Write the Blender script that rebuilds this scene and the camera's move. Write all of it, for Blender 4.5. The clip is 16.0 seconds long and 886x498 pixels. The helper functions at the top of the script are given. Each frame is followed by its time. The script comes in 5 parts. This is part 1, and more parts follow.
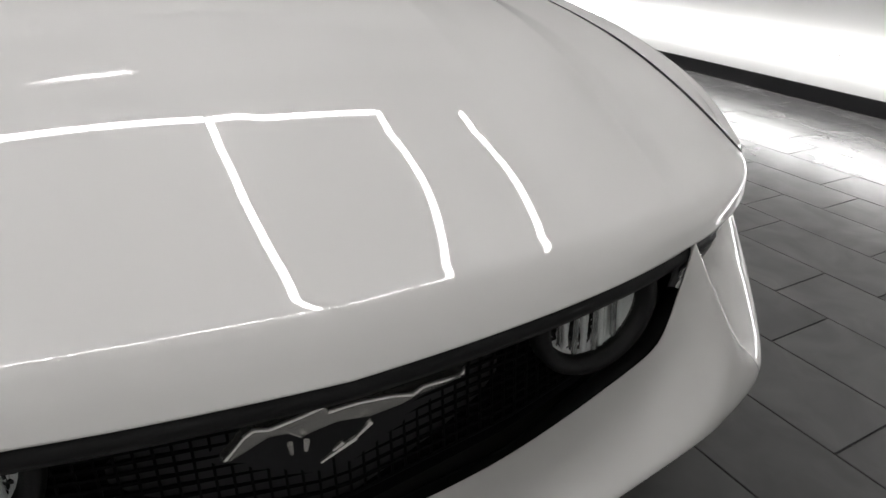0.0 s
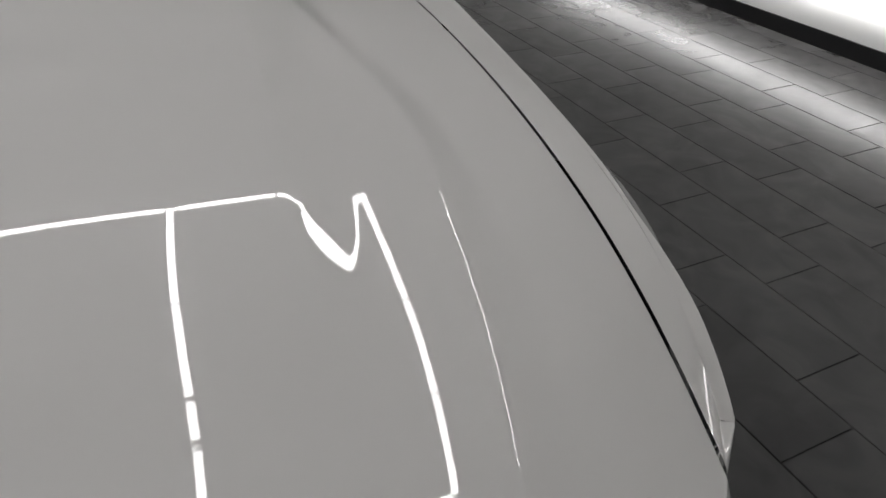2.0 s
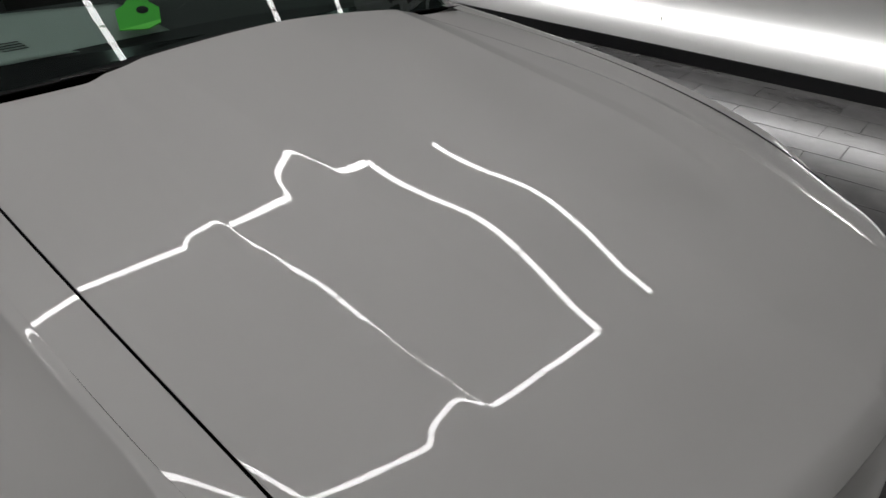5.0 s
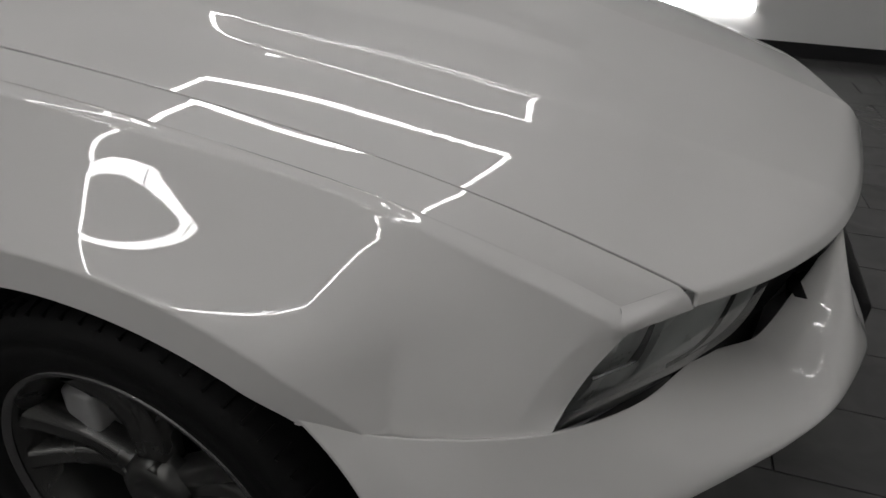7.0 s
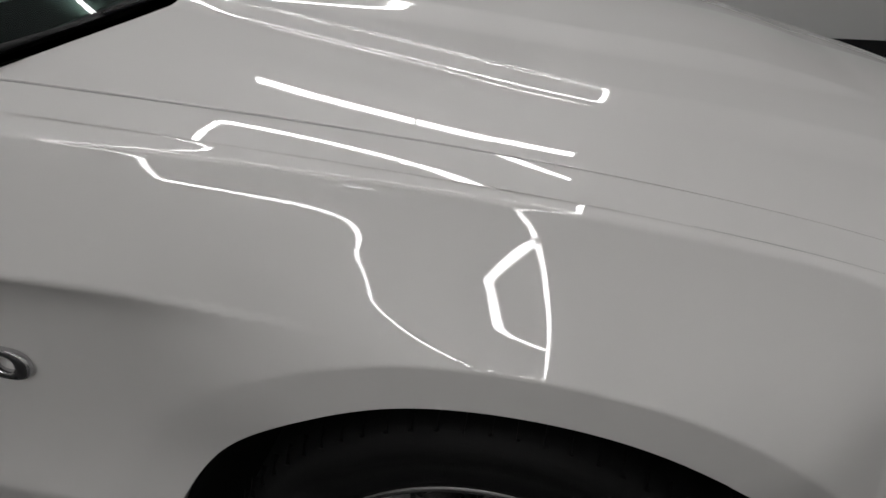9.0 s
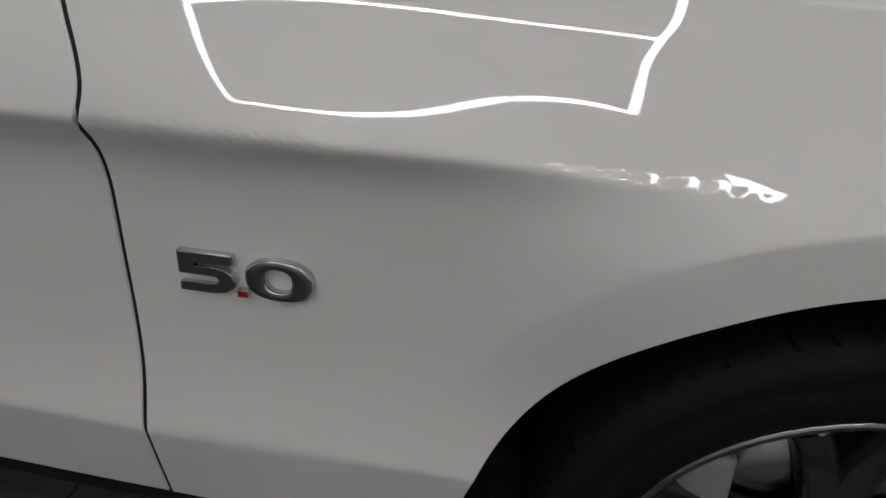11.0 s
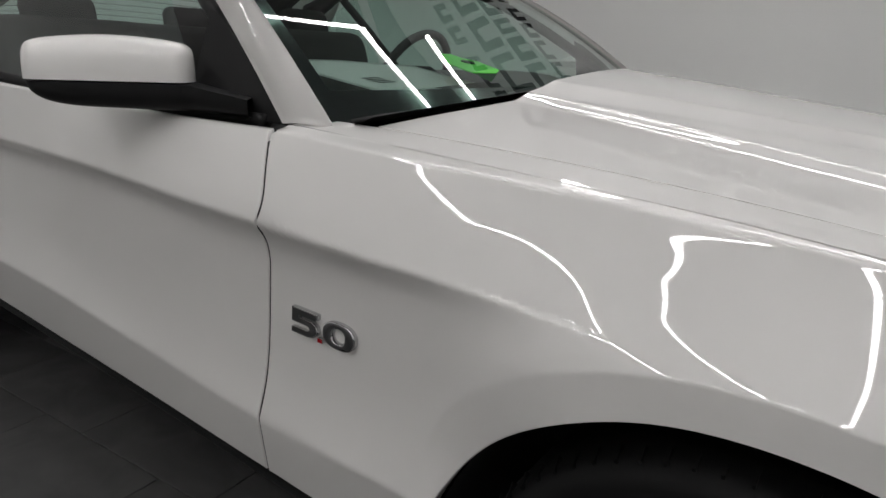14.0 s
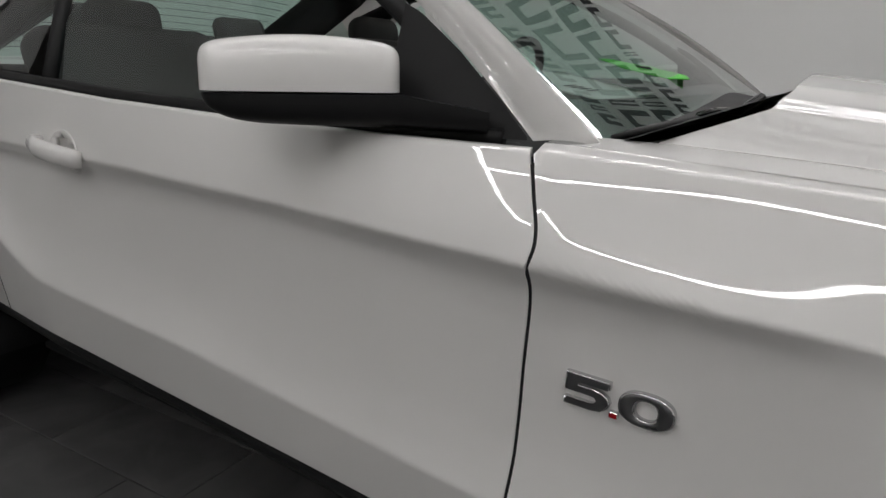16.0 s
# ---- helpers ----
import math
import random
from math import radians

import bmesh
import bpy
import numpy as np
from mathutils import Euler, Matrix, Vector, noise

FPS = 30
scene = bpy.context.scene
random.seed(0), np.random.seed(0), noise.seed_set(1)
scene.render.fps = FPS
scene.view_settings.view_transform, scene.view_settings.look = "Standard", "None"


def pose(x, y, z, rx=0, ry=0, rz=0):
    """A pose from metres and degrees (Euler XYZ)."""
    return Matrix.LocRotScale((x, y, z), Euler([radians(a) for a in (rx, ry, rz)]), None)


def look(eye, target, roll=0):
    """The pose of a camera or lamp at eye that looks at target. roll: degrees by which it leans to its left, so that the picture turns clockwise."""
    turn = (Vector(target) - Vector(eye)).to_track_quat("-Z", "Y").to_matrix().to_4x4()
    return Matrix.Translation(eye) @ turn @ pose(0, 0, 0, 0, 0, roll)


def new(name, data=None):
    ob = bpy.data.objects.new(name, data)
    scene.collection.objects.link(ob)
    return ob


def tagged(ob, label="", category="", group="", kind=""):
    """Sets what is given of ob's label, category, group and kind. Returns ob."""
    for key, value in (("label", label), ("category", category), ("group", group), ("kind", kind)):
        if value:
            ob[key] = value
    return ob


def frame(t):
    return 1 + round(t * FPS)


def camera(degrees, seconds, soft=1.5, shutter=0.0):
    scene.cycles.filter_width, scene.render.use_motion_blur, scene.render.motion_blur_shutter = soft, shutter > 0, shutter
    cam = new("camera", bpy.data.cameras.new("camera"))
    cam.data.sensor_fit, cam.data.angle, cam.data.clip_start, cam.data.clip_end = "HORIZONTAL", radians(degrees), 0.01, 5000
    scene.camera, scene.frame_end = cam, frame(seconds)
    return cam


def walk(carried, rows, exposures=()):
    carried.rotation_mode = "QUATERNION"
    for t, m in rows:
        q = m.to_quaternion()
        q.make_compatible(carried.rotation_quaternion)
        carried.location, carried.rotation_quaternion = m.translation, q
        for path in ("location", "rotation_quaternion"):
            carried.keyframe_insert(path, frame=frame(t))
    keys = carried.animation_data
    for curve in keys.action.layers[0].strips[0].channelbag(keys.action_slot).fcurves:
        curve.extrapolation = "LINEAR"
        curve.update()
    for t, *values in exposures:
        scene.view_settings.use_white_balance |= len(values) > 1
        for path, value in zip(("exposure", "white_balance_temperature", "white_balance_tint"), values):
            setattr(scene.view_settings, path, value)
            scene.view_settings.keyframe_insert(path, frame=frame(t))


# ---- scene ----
import functools
# ================= camera =================
cam = camera(68.66, 16.0)
walk(cam, [
    (0, look((1.322, -0.111, 1.056), (0.5204, 0.2805, 0.6040), 1.18)),
    (0.2, look((1.316, -0.100, 1.102), (0.5185, 0.2802, 0.6326), 0.41)),
    (0.5, look((1.251, -0.033, 1.150), (0.4775, 0.3380, 0.6355), 1.68)),
    (0.8, look((1.203, 0.046, 1.198), (0.4538, 0.4056, 0.6412), 2.53)),
    (1, look((1.168, 0.113, 1.224), (0.4257, 0.4578, 0.6491), 2.13)),
    (1.5, look((1.034, 0.234, 1.281), (0.2873, 0.5503, 0.6958), 1.67)),
    (2, look((0.959, 0.245, 1.354), (0.2092, 0.5516, 0.7679), 1.33)),
    (2.5, look((0.902, 0.132, 1.450), (0.1600, 0.4437, 0.8573), 0.83)),
    (3, look((0.936, -0.082, 1.502), (0.2012, 0.2487, 0.9097), 0.86)),
    (3.2, look((0.976, -0.187, 1.507), (0.2474, 0.1643, 0.9191), 0.81)),
    (5.3, look((0.905, -1.008, 1.394), (0.3592, -0.3523, 0.8716), 1.73)),
    (5.5, look((0.902, -1.056, 1.361), (0.3717, -0.3824, 0.8454), 1.59)),
    (6, look((0.834, -1.180, 1.230), (0.3750, -0.4498, 0.7251), 2.05)),
    (6.3, look((0.776, -1.221, 1.173), (0.3657, -0.4642, 0.6638), 2.19)),
    (6.5, look((0.743, -1.244, 1.139), (0.3576, -0.4712, 0.6342), 2.04)),
    (7, look((0.629, -1.316, 1.126), (0.3344, -0.5031, 0.6229), 1.74)),
    (7.5, look((0.510, -1.365, 1.126), (0.2905, -0.5318, 0.6189), 1.56)),
    (8, look((0.346, -1.357, 1.123), (0.1816, -0.5082, 0.6209), 1.64)),
    (8.5, look((0.220, -1.358, 1.162), (0.0744, -0.5159, 0.6422), 1.48)),
    (9, look((0.071, -1.381, 1.163), (-0.0852, -0.5293, 0.6619), 0.91)),
    (9.5, look((-0.133, -1.382, 1.140), (-0.2610, -0.5261, 0.6385), 0.92)),
    (10, look((-0.288, -1.381, 1.067), (-0.4037, -0.5223, 0.5666), 0.80)),
    (12.3, look((-0.244, -1.414, 0.937), (-0.5505, -0.5406, 0.5595), 0.51)),
    (12.5, look((-0.207, -1.439, 0.960), (-0.5342, -0.5699, 0.5905), 1.12)),
    (13, look((-0.111, -1.489, 1.009), (-0.4978, -0.6291, 0.6756), 1.40)),
    (13.5, look((0.016, -1.518, 1.046), (-0.4697, -0.6968, 0.7480), 1.64)),
    (14, look((0.099, -1.528, 1.062), (-0.4582, -0.7479, 0.7793), 1.85)),
    (14.5, look((0.073, -1.539, 1.056), (-0.5021, -0.7624, 0.7974), 1.75)),
    (15, look((-0.038, -1.567, 1.051), (-0.6062, -0.7879, 0.7876), 1.63)),
    (15.3, look((-0.123, -1.577, 1.034), (-0.6962, -0.7992, 0.7773), 1.26)),
    (15.5, look((-0.182, -1.588, 1.040), (-0.7537, -0.8088, 0.7810), 1.09)),
    (16, look((-0.357, -1.591, 1.034), (-0.8910, -0.7868, 0.7733), 1.03)),
], exposures=[(0, 1.36), (0.3, 0.95), (0.5, 0.67), (1.0, 0.46), (1.5, 0.45), (2.0, 0.44), (3.2, 0.27), (5.5, -0.01), (6.5, 0.16), (7.0, 0.44), (7.5, 0.59), (8.0, 0.79), (8.5, 0.64), (9.0, 0.54), (9.5, 0.54), (10.0, 0.59), (12.5, 1.11), (14.5, 1.01), (16.0, 1.03)])

# ================= room plan =================
CEIL = 4.80
FLOOR = 0.010
WALL_L, WALL_SLOPE = 4.109, 0.0453          # wall beside the car's left flank: y = WALL_L + WALL_SLOPE * x
# X0 and Y0 are drawn in so that these walls bounce more light
X0, X1, Y0 = -5.3, 2.9, -4.50

# ================= world =================
world = bpy.data.worlds.new("world")
scene.world = world
world.use_nodes = True
world.node_tree.nodes["Background"].inputs[0].default_value = (0.5, 0.5, 0.5, 1)
world.node_tree.nodes["Background"].inputs[1].default_value = 0.02


# ================= materials =================
def nodes_of(name):
    m = bpy.data.materials.new(name)
    m.use_nodes = True
    nt = m.node_tree
    return m, nt, nt.nodes["Principled BSDF"]


def mat(name, color, rough=0.5, metal=0.0, vary=0.06, scale=6.0, fine=90.0, bump=0.0, coat=0.0, coat_rough=0.03, spec=0.5, rough_vary=0.08):
    """A painted, plastic or metal surface, varied at two scales in colour, gloss and relief."""
    m, nt, b = nodes_of(name)
    tc = nt.nodes.new("ShaderNodeTexCoord")
    n1, n2 = nt.nodes.new("ShaderNodeTexNoise"), nt.nodes.new("ShaderNodeTexNoise")
    n1.inputs["Scale"].default_value, n2.inputs["Scale"].default_value = scale, fine
    n1.inputs["Detail"].default_value, n2.inputs["Detail"].default_value = 4, 2
    for n in (n1, n2):
        nt.links.new(tc.outputs["Object"], n.inputs["Vector"])
    add = nt.nodes.new("ShaderNodeMix")
    add.data_type = "FLOAT"
    add.inputs[0].default_value = 0.35
    nt.links.new(n1.outputs["Fac"], add.inputs[2])
    nt.links.new(n2.outputs["Fac"], add.inputs[3])
    ramp = nt.nodes.new("ShaderNodeMix")
    ramp.data_type = "RGBA"
    c = Vector(color[:3])
    ramp.inputs[6].default_value = (*(c * (1 - vary)), 1)
    ramp.inputs[7].default_value = (*[min(1, q) for q in c * (1 + vary)], 1)
    nt.links.new(add.outputs[0], ramp.inputs[0])
    nt.links.new(ramp.outputs[2], b.inputs["Base Color"])
    rr = nt.nodes.new("ShaderNodeMapRange")
    rr.inputs[3].default_value, rr.inputs[4].default_value = max(0.0, rough - rough_vary), min(1, rough + rough_vary)
    nt.links.new(n1.outputs["Fac"], rr.inputs[0])
    nt.links.new(rr.outputs[0], b.inputs["Roughness"])
    b.inputs["Metallic"].default_value = metal
    b.inputs["Specular IOR Level"].default_value = spec
    b.inputs["Coat Weight"].default_value, b.inputs["Coat Roughness"].default_value = coat, coat_rough
    if bump:
        bm = nt.nodes.new("ShaderNodeBump")
        bm.inputs["Strength"].default_value, bm.inputs["Distance"].default_value = bump, 0.001
        nt.links.new(n2.outputs["Fac"], bm.inputs["Height"])
        nt.links.new(bm.outputs[0], b.inputs["Normal"])
        nt.links.new(bm.outputs[0], b.inputs["Coat Normal"])
    return m


def glow(name, color, strength):
    m, nt, b = nodes_of(name)
    b.inputs["Base Color"].default_value = (0.9, 0.9, 0.9, 1)
    b.inputs["Emission Color"].default_value = (*color, 1)
    b.inputs["Emission Strength"].default_value = strength
    return m


def glass(name, color, rough=0.0):
    """Thin pane: tinted see-through with mirror reflection by its Fresnel gloss."""
    m, nt, b = nodes_of(name)
    out = nt.nodes["Material Output"]
    tr, gl, mx, lw, pw, fr = [nt.nodes.new("ShaderNode" + k) for k in ("BsdfTransparent", "BsdfGlossy", "MixShader", "LayerWeight", "Math", "Math")]
    tr.inputs[0].default_value = (*color, 1)
    gl.inputs["Roughness"].default_value = rough
    lw.inputs["Blend"].default_value = 0.5
    pw.operation, fr.operation = "POWER", "MULTIPLY_ADD"
    pw.inputs[1].default_value = 4.6
    fr.inputs[1].default_value, fr.inputs[2].default_value = 0.91, 0.09          # both faces of the pane
    nt.links.new(lw.outputs["Facing"], pw.inputs[0])
    nt.links.new(pw.outputs[0], fr.inputs[0])
    nt.links.new(fr.outputs[0], mx.inputs[0])
    nt.links.new(tr.outputs[0], mx.inputs[1])
    nt.links.new(gl.outputs[0], mx.inputs[2])
    nt.links.new(mx.outputs[0], out.inputs[0])
    return m


PAINT = mat("white_clearcoat", (0.805, 0.79, 0.772), 0.42, vary=0.015, scale=2.5, fine=420, bump=0.003, coat=1.0, coat_rough=0.0, spec=0.3)
PAINT.node_tree.nodes["Principled BSDF"].inputs["Coat IOR"].default_value = 1.72
BLACK_PLASTIC = mat("black_plastic", (0.007, 0.007, 0.0075), 0.5, vary=0.25, bump=0.25, fine=600, spec=0.3)
GLOSS_BLACK = mat("gloss_black", (0.008, 0.008, 0.009), 0.12, vary=0.2)
DARK_VOID = mat("dark_lining", (0.006, 0.006, 0.007), 0.8, vary=0.3)
TYRE = mat("tyre_rubber", (0.005, 0.005, 0.0052), 0.65, vary=0.2, bump=0.3, fine=300, spec=0.25)
RIM = mat("painted_alloy", (0.11, 0.11, 0.107), 0.28, metal=0.85, vary=0.08, fine=500, bump=0.06)
RIM_EDGE = mat("machined_alloy", (0.26, 0.26, 0.26), 0.22, metal=1.0, vary=0.05)
CHROME = mat("chrome", (0.55, 0.55, 0.56), 0.1, metal=1.0, vary=0.05, rough_vary=0.04)
DARK_CHROME = mat("brushed_chrome", (0.2, 0.2, 0.205), 0.3, metal=1.0, vary=0.15, fine=900, bump=0.1)
GRILLE = mat("grille_black", (0.004, 0.004, 0.0045), 0.75, vary=0.2, spec=0.05)
GRILLE_DEEP = mat("grille_depth", (0.005, 0.0047, 0.0055), 0.9, vary=0.2, spec=0.02)
SILVER = mat("satin_silver", (0.60, 0.59, 0.57), 0.24, metal=0.85, vary=0.1, fine=300)
LAMP_PALE = mat("pale_reflector", (0.8, 0.8, 0.8), 0.3, metal=0.1, vary=0.18, scale=60)
LAMP_DARK = mat("lamp_dark_bezel", (0.12, 0.12, 0.12), 0.35, vary=0.2)
RED = mat("red_enamel", (0.35, 0.01, 0.015), 0.25)
LAMP_INNER = mat("lamp_housing", (0.42, 0.42, 0.42), 0.3, metal=0.3, vary=0.15)
LAMP_GREY = mat("lamp_reflector", (0.6, 0.6, 0.6), 0.12, metal=0.9, vary=0.1)
GLASS_CLEAR = glass("lamp_glass", (0.88, 0.9, 0.89))
GLASS_SHIELD = glass("windshield_glass", (0.60, 0.78, 0.71))
GLASS_SIDE = glass("side_glass", (0.80, 0.95, 0.90))
TRIM_CLOTH = mat("charcoal_seat", (0.035, 0.034, 0.034), 0.8, vary=0.3, bump=0.4, fine=500)
DASH = mat("dash_plastic", (0.02, 0.02, 0.021), 0.6, vary=0.2, bump=0.3, fine=700)
PAPER = mat("paper", (0.78, 0.8, 0.78), 0.7, vary=0.04)
GREEN = mat("green_card", (0.1, 0.62, 0.06), 0.5, vary=0.06)
WALL = mat("wall_paint", (0.88, 0.88, 0.865), 0.55, vary=0.03, scale=1.2, fine=120, bump=0.25)
CEILING = mat("ceiling_paint", (0.16, 0.16, 0.16), 0.85, vary=0.03, scale=1.0, fine=150, bump=0.2)
BASE = mat("baseboard_black", (0.012, 0.012, 0.013), 0.35, vary=0.2)
LETTER = mat("sign_charcoal", (0.03, 0.03, 0.032), 0.5, vary=0.1)
GROUT = mat("grout", (0.045, 0.045, 0.046), 0.8, vary=0.2, bump=0.5, fine=300)
TUBE = glow("tube_light", (1.0, 0.985, 0.985), 9.5)
WALL_TUBE = glow("wall_tube_light", (1.0, 0.985, 0.985), 5.5)
CAP = mat("tube_cap", (0.3, 0.3, 0.3), 0.4)


def tile_material():
    m, nt, b = nodes_of("slate_tile")
    tc, oi = nt.nodes.new("ShaderNodeTexCoord"), nt.nodes.new("ShaderNodeObjectInfo")
    gp = nt.nodes.new("ShaderNodeNewGeometry")
    n1, n2 = nt.nodes.new("ShaderNodeTexNoise"), nt.nodes.new("ShaderNodeTexNoise")
    n1.inputs["Scale"].default_value, n1.inputs["Detail"].default_value, n1.inputs["Distortion"].default_value = 5.0, 7, 1.2
    n2.inputs["Scale"].default_value, n2.inputs["Detail"].default_value = 60.0, 3
    for n in (n1, n2):
        nt.links.new(gp.outputs["Position"], n.inputs["Vector"])
    r = nt.nodes.new("ShaderNodeValToRGB")
    r.color_ramp.elements[0].position, r.color_ramp.elements[0].color = 0.2, (0.086, 0.085, 0.087, 1)
    r.color_ramp.elements[1].position, r.color_ramp.elements[1].color = 0.85, (0.136, 0.134, 0.133, 1)
    nt.links.new(n1.outputs["Fac"], r.inputs[0])
    hs = nt.nodes.new("ShaderNodeHueSaturation")
    mr = nt.nodes.new("ShaderNodeMapRange")
    mr.inputs[3].default_value, mr.inputs[4].default_value = 0.88, 1.12
    nt.links.new(oi.outputs["Random"], mr.inputs[0])
    nt.links.new(mr.outputs[0], hs.inputs["Value"])
    nt.links.new(r.outputs[0], hs.inputs["Color"])
    nt.links.new(hs.outputs[0], b.inputs["Base Color"])
    rr = nt.nodes.new("ShaderNodeMapRange")
    rr.inputs[3].default_value, rr.inputs[4].default_value = 0.14, 0.30
    nt.links.new(n1.outputs["Fac"], rr.inputs[0])
    nt.links.new(rr.outputs[0], b.inputs["Roughness"])
    bp = nt.nodes.new("ShaderNodeBump")
    bp.inputs["Strength"].default_value, bp.inputs["Distance"].default_value = 0.35, 0.002
    mx = nt.nodes.new("ShaderNodeMix")
    mx.data_type = "FLOAT"
    mx.inputs[0].default_value = 0.25
    nt.links.new(n1.outputs["Fac"], mx.inputs[2])
    nt.links.new(n2.outputs["Fac"], mx.inputs[3])
    nt.links.new(mx.outputs[0], bp.inputs["Height"])
    nt.links.new(bp.outputs[0], b.inputs["Normal"])
    return m


TILE = tile_material()


# ================= mesh helpers =================
def part(name, bm, material, parent=None, label="", smooth=True):
    """Links a bmesh as one mesh object, under a thing or a part if given."""
    me = bpy.data.meshes.new(name)
    bm.to_mesh(me)
    bm.free()
    me.materials.append(material)
    if smooth:
        me.polygons.foreach_set("use_smooth", [True] * len(me.polygons))
    ob = new(name, me)
    ob.parent = parent
    if label:
        ob["label"] = label
    return ob


def empty(name, label, category, at=(0, 0, 0), group="", kind=""):
    ob = new(name)
    ob.location = at
    return tagged(ob, label, category, group, kind)


def grid(fn, nu, nv, bm=None, flip=False, us=None, vs=None):
    """A quad sheet through fn(u, v), u and v from 0 to 1."""
    bm = bm or bmesh.new()
    us = us if us is not None else np.linspace(0, 1, nu)
    vs = vs if vs is not None else np.linspace(0, 1, nv)
    rows = [[bm.verts.new(fn(u, v)) for v in vs] for u in us]
    for a, b in zip(rows, rows[1:]):
        for k in range(len(vs) - 1):
            q = (a[k], a[k + 1], b[k + 1], b[k])
            try:
                bm.faces.new(q[::-1] if flip else q)
            except ValueError:
                pass
    return bm


def thicken(bm, depth):
    """Gives an open sheet a thickness against its normals."""
    bmesh.ops.solidify(bm, geom=bm.faces[:], thickness=depth)
    return bm


def box(size, at=(0, 0, 0), bevel=0.0, bm=None, turn=None, segments=2):
    bm2 = bmesh.new()
    bmesh.ops.create_cube(bm2, size=1)
    bmesh.ops.scale(bm2, vec=size, verts=bm2.verts)
    if bevel:
        bmesh.ops.bevel(bm2, geom=bm2.edges[:], offset=bevel, segments=segments, affect="EDGES", profile=0.5)
    m = Matrix.Translation(at) @ (turn or Matrix())
    bmesh.ops.transform(bm2, matrix=m, verts=bm2.verts)
    if bm is None:
        return bm2
    return merge(bm, bm2)


def merge(bm, other):
    me = bpy.data.meshes.new("tmp")
    other.to_mesh(me)
    other.free()
    bm.from_mesh(me)
    bpy.data.meshes.remove(me)
    return bm


def pipe(points, radius, sides=10, bm=None, caps=True):
    """A round bar along points; radius may be one number or one per point."""
    bm = bm or bmesh.new()
    pts = [Vector(p) for p in points]
    radii = radius if hasattr(radius, "__len__") else [radius] * len(pts)
    rings, side = [], None
    for i, p in enumerate(pts):
        d = (pts[min(i + 1, len(pts) - 1)] - pts[max(i - 1, 0)]).normalized()
        if side is None:
            side = d.orthogonal().normalized()
        side = (side - d * side.dot(d)).normalized()
        up = d.cross(side)
        rings.append([bm.verts.new(p + radii[i] * (math.cos(a) * side + math.sin(a) * up)) for a in np.linspace(0, 2 * math.pi, sides, endpoint=False)])
    for a, b in zip(rings, rings[1:]):
        for k in range(sides):
            bm.faces.new((a[k], a[(k + 1) % sides], b[(k + 1) % sides], b[k]))
    if caps:
        bm.faces.new(rings[0][::-1])
        bm.faces.new(rings[-1])
    return bm


def extrude_outline(points, depth, bm=None, bevel=0.0):
    """A plate from an outline in its xy plane, its face at z = 0 and its back at -depth."""
    b2 = bmesh.new()
    f = b2.faces.new([b2.verts.new((x, y, 0)) for x, y in points])
    f.normal_update()
    if f.normal.z < 0:
        f.normal_flip()
    r = bmesh.ops.extrude_face_region(b2, geom=[f])
    vs = [v for v in r["geom"] if isinstance(v, bmesh.types.BMVert)]
    bmesh.ops.translate(b2, vec=(0, 0, -depth), verts=[v for v in b2.verts if v not in vs])
    bmesh.ops.recalc_face_normals(b2, faces=b2.faces[:])
    if bevel:
        es = [e for e in b2.edges if all(abs(v.co.z) < 1e-6 for v in e.verts)]
        bmesh.ops.bevel(b2, geom=es, offset=bevel, segments=2, affect="EDGES", profile=0.5)
    return b2 if bm is None else merge(bm, b2)


def moved(bm, m):
    bmesh.ops.transform(bm, matrix=m, verts=bm.verts)
    return bm


def mirrored(bm):
    """The same shape on the car's other side."""
    b2 = bm.copy()
    bmesh.ops.scale(b2, vec=(1, -1, 1), verts=b2.verts)
    bmesh.ops.reverse_faces(b2, faces=b2.faces[:])
    return b2


def bez(c, t):
    a, b, d, e = [np.array(q, float) for q in c]
    return (1 - t) ** 3 * a + 3 * t * (1 - t) ** 2 * b + 3 * t * t * (1 - t) * d + t ** 3 * e


def smooth(a, b, x):
    t = min(1.0, max(0.0, (x - a) / (b - a)))
    return t * t * (3 - 2 * t)


def table(xs, ys):
    """A smooth curve through a few stations (monotone cubic)."""
    xs, ys = np.array(xs, float), np.array(ys, float)
    d = np.diff(ys) / np.diff(xs)
    m = np.r_[d[0], [0 if a * b <= 0 else 2 * a * b / (a + b) for a, b in zip(d, d[1:])], d[-1]]

    def at(x):
        x = min(max(x, xs[0]), xs[-1])
        k = min(max(int(np.searchsorted(xs, x)) - 1, 0), len(xs) - 2)
        h = xs[k + 1] - xs[k]
        t = (x - xs[k]) / h
        return float((1 + 2 * t) * (1 - t) ** 2 * ys[k] + t * (1 - t) ** 2 * h * m[k] + t * t * (3 - 2 * t) * ys[k + 1] + t * t * (t - 1) * h * m[k + 1])
    return at


# ================= room =================
def left_wall_y(x):
    return WALL_L + WALL_SLOPE * x


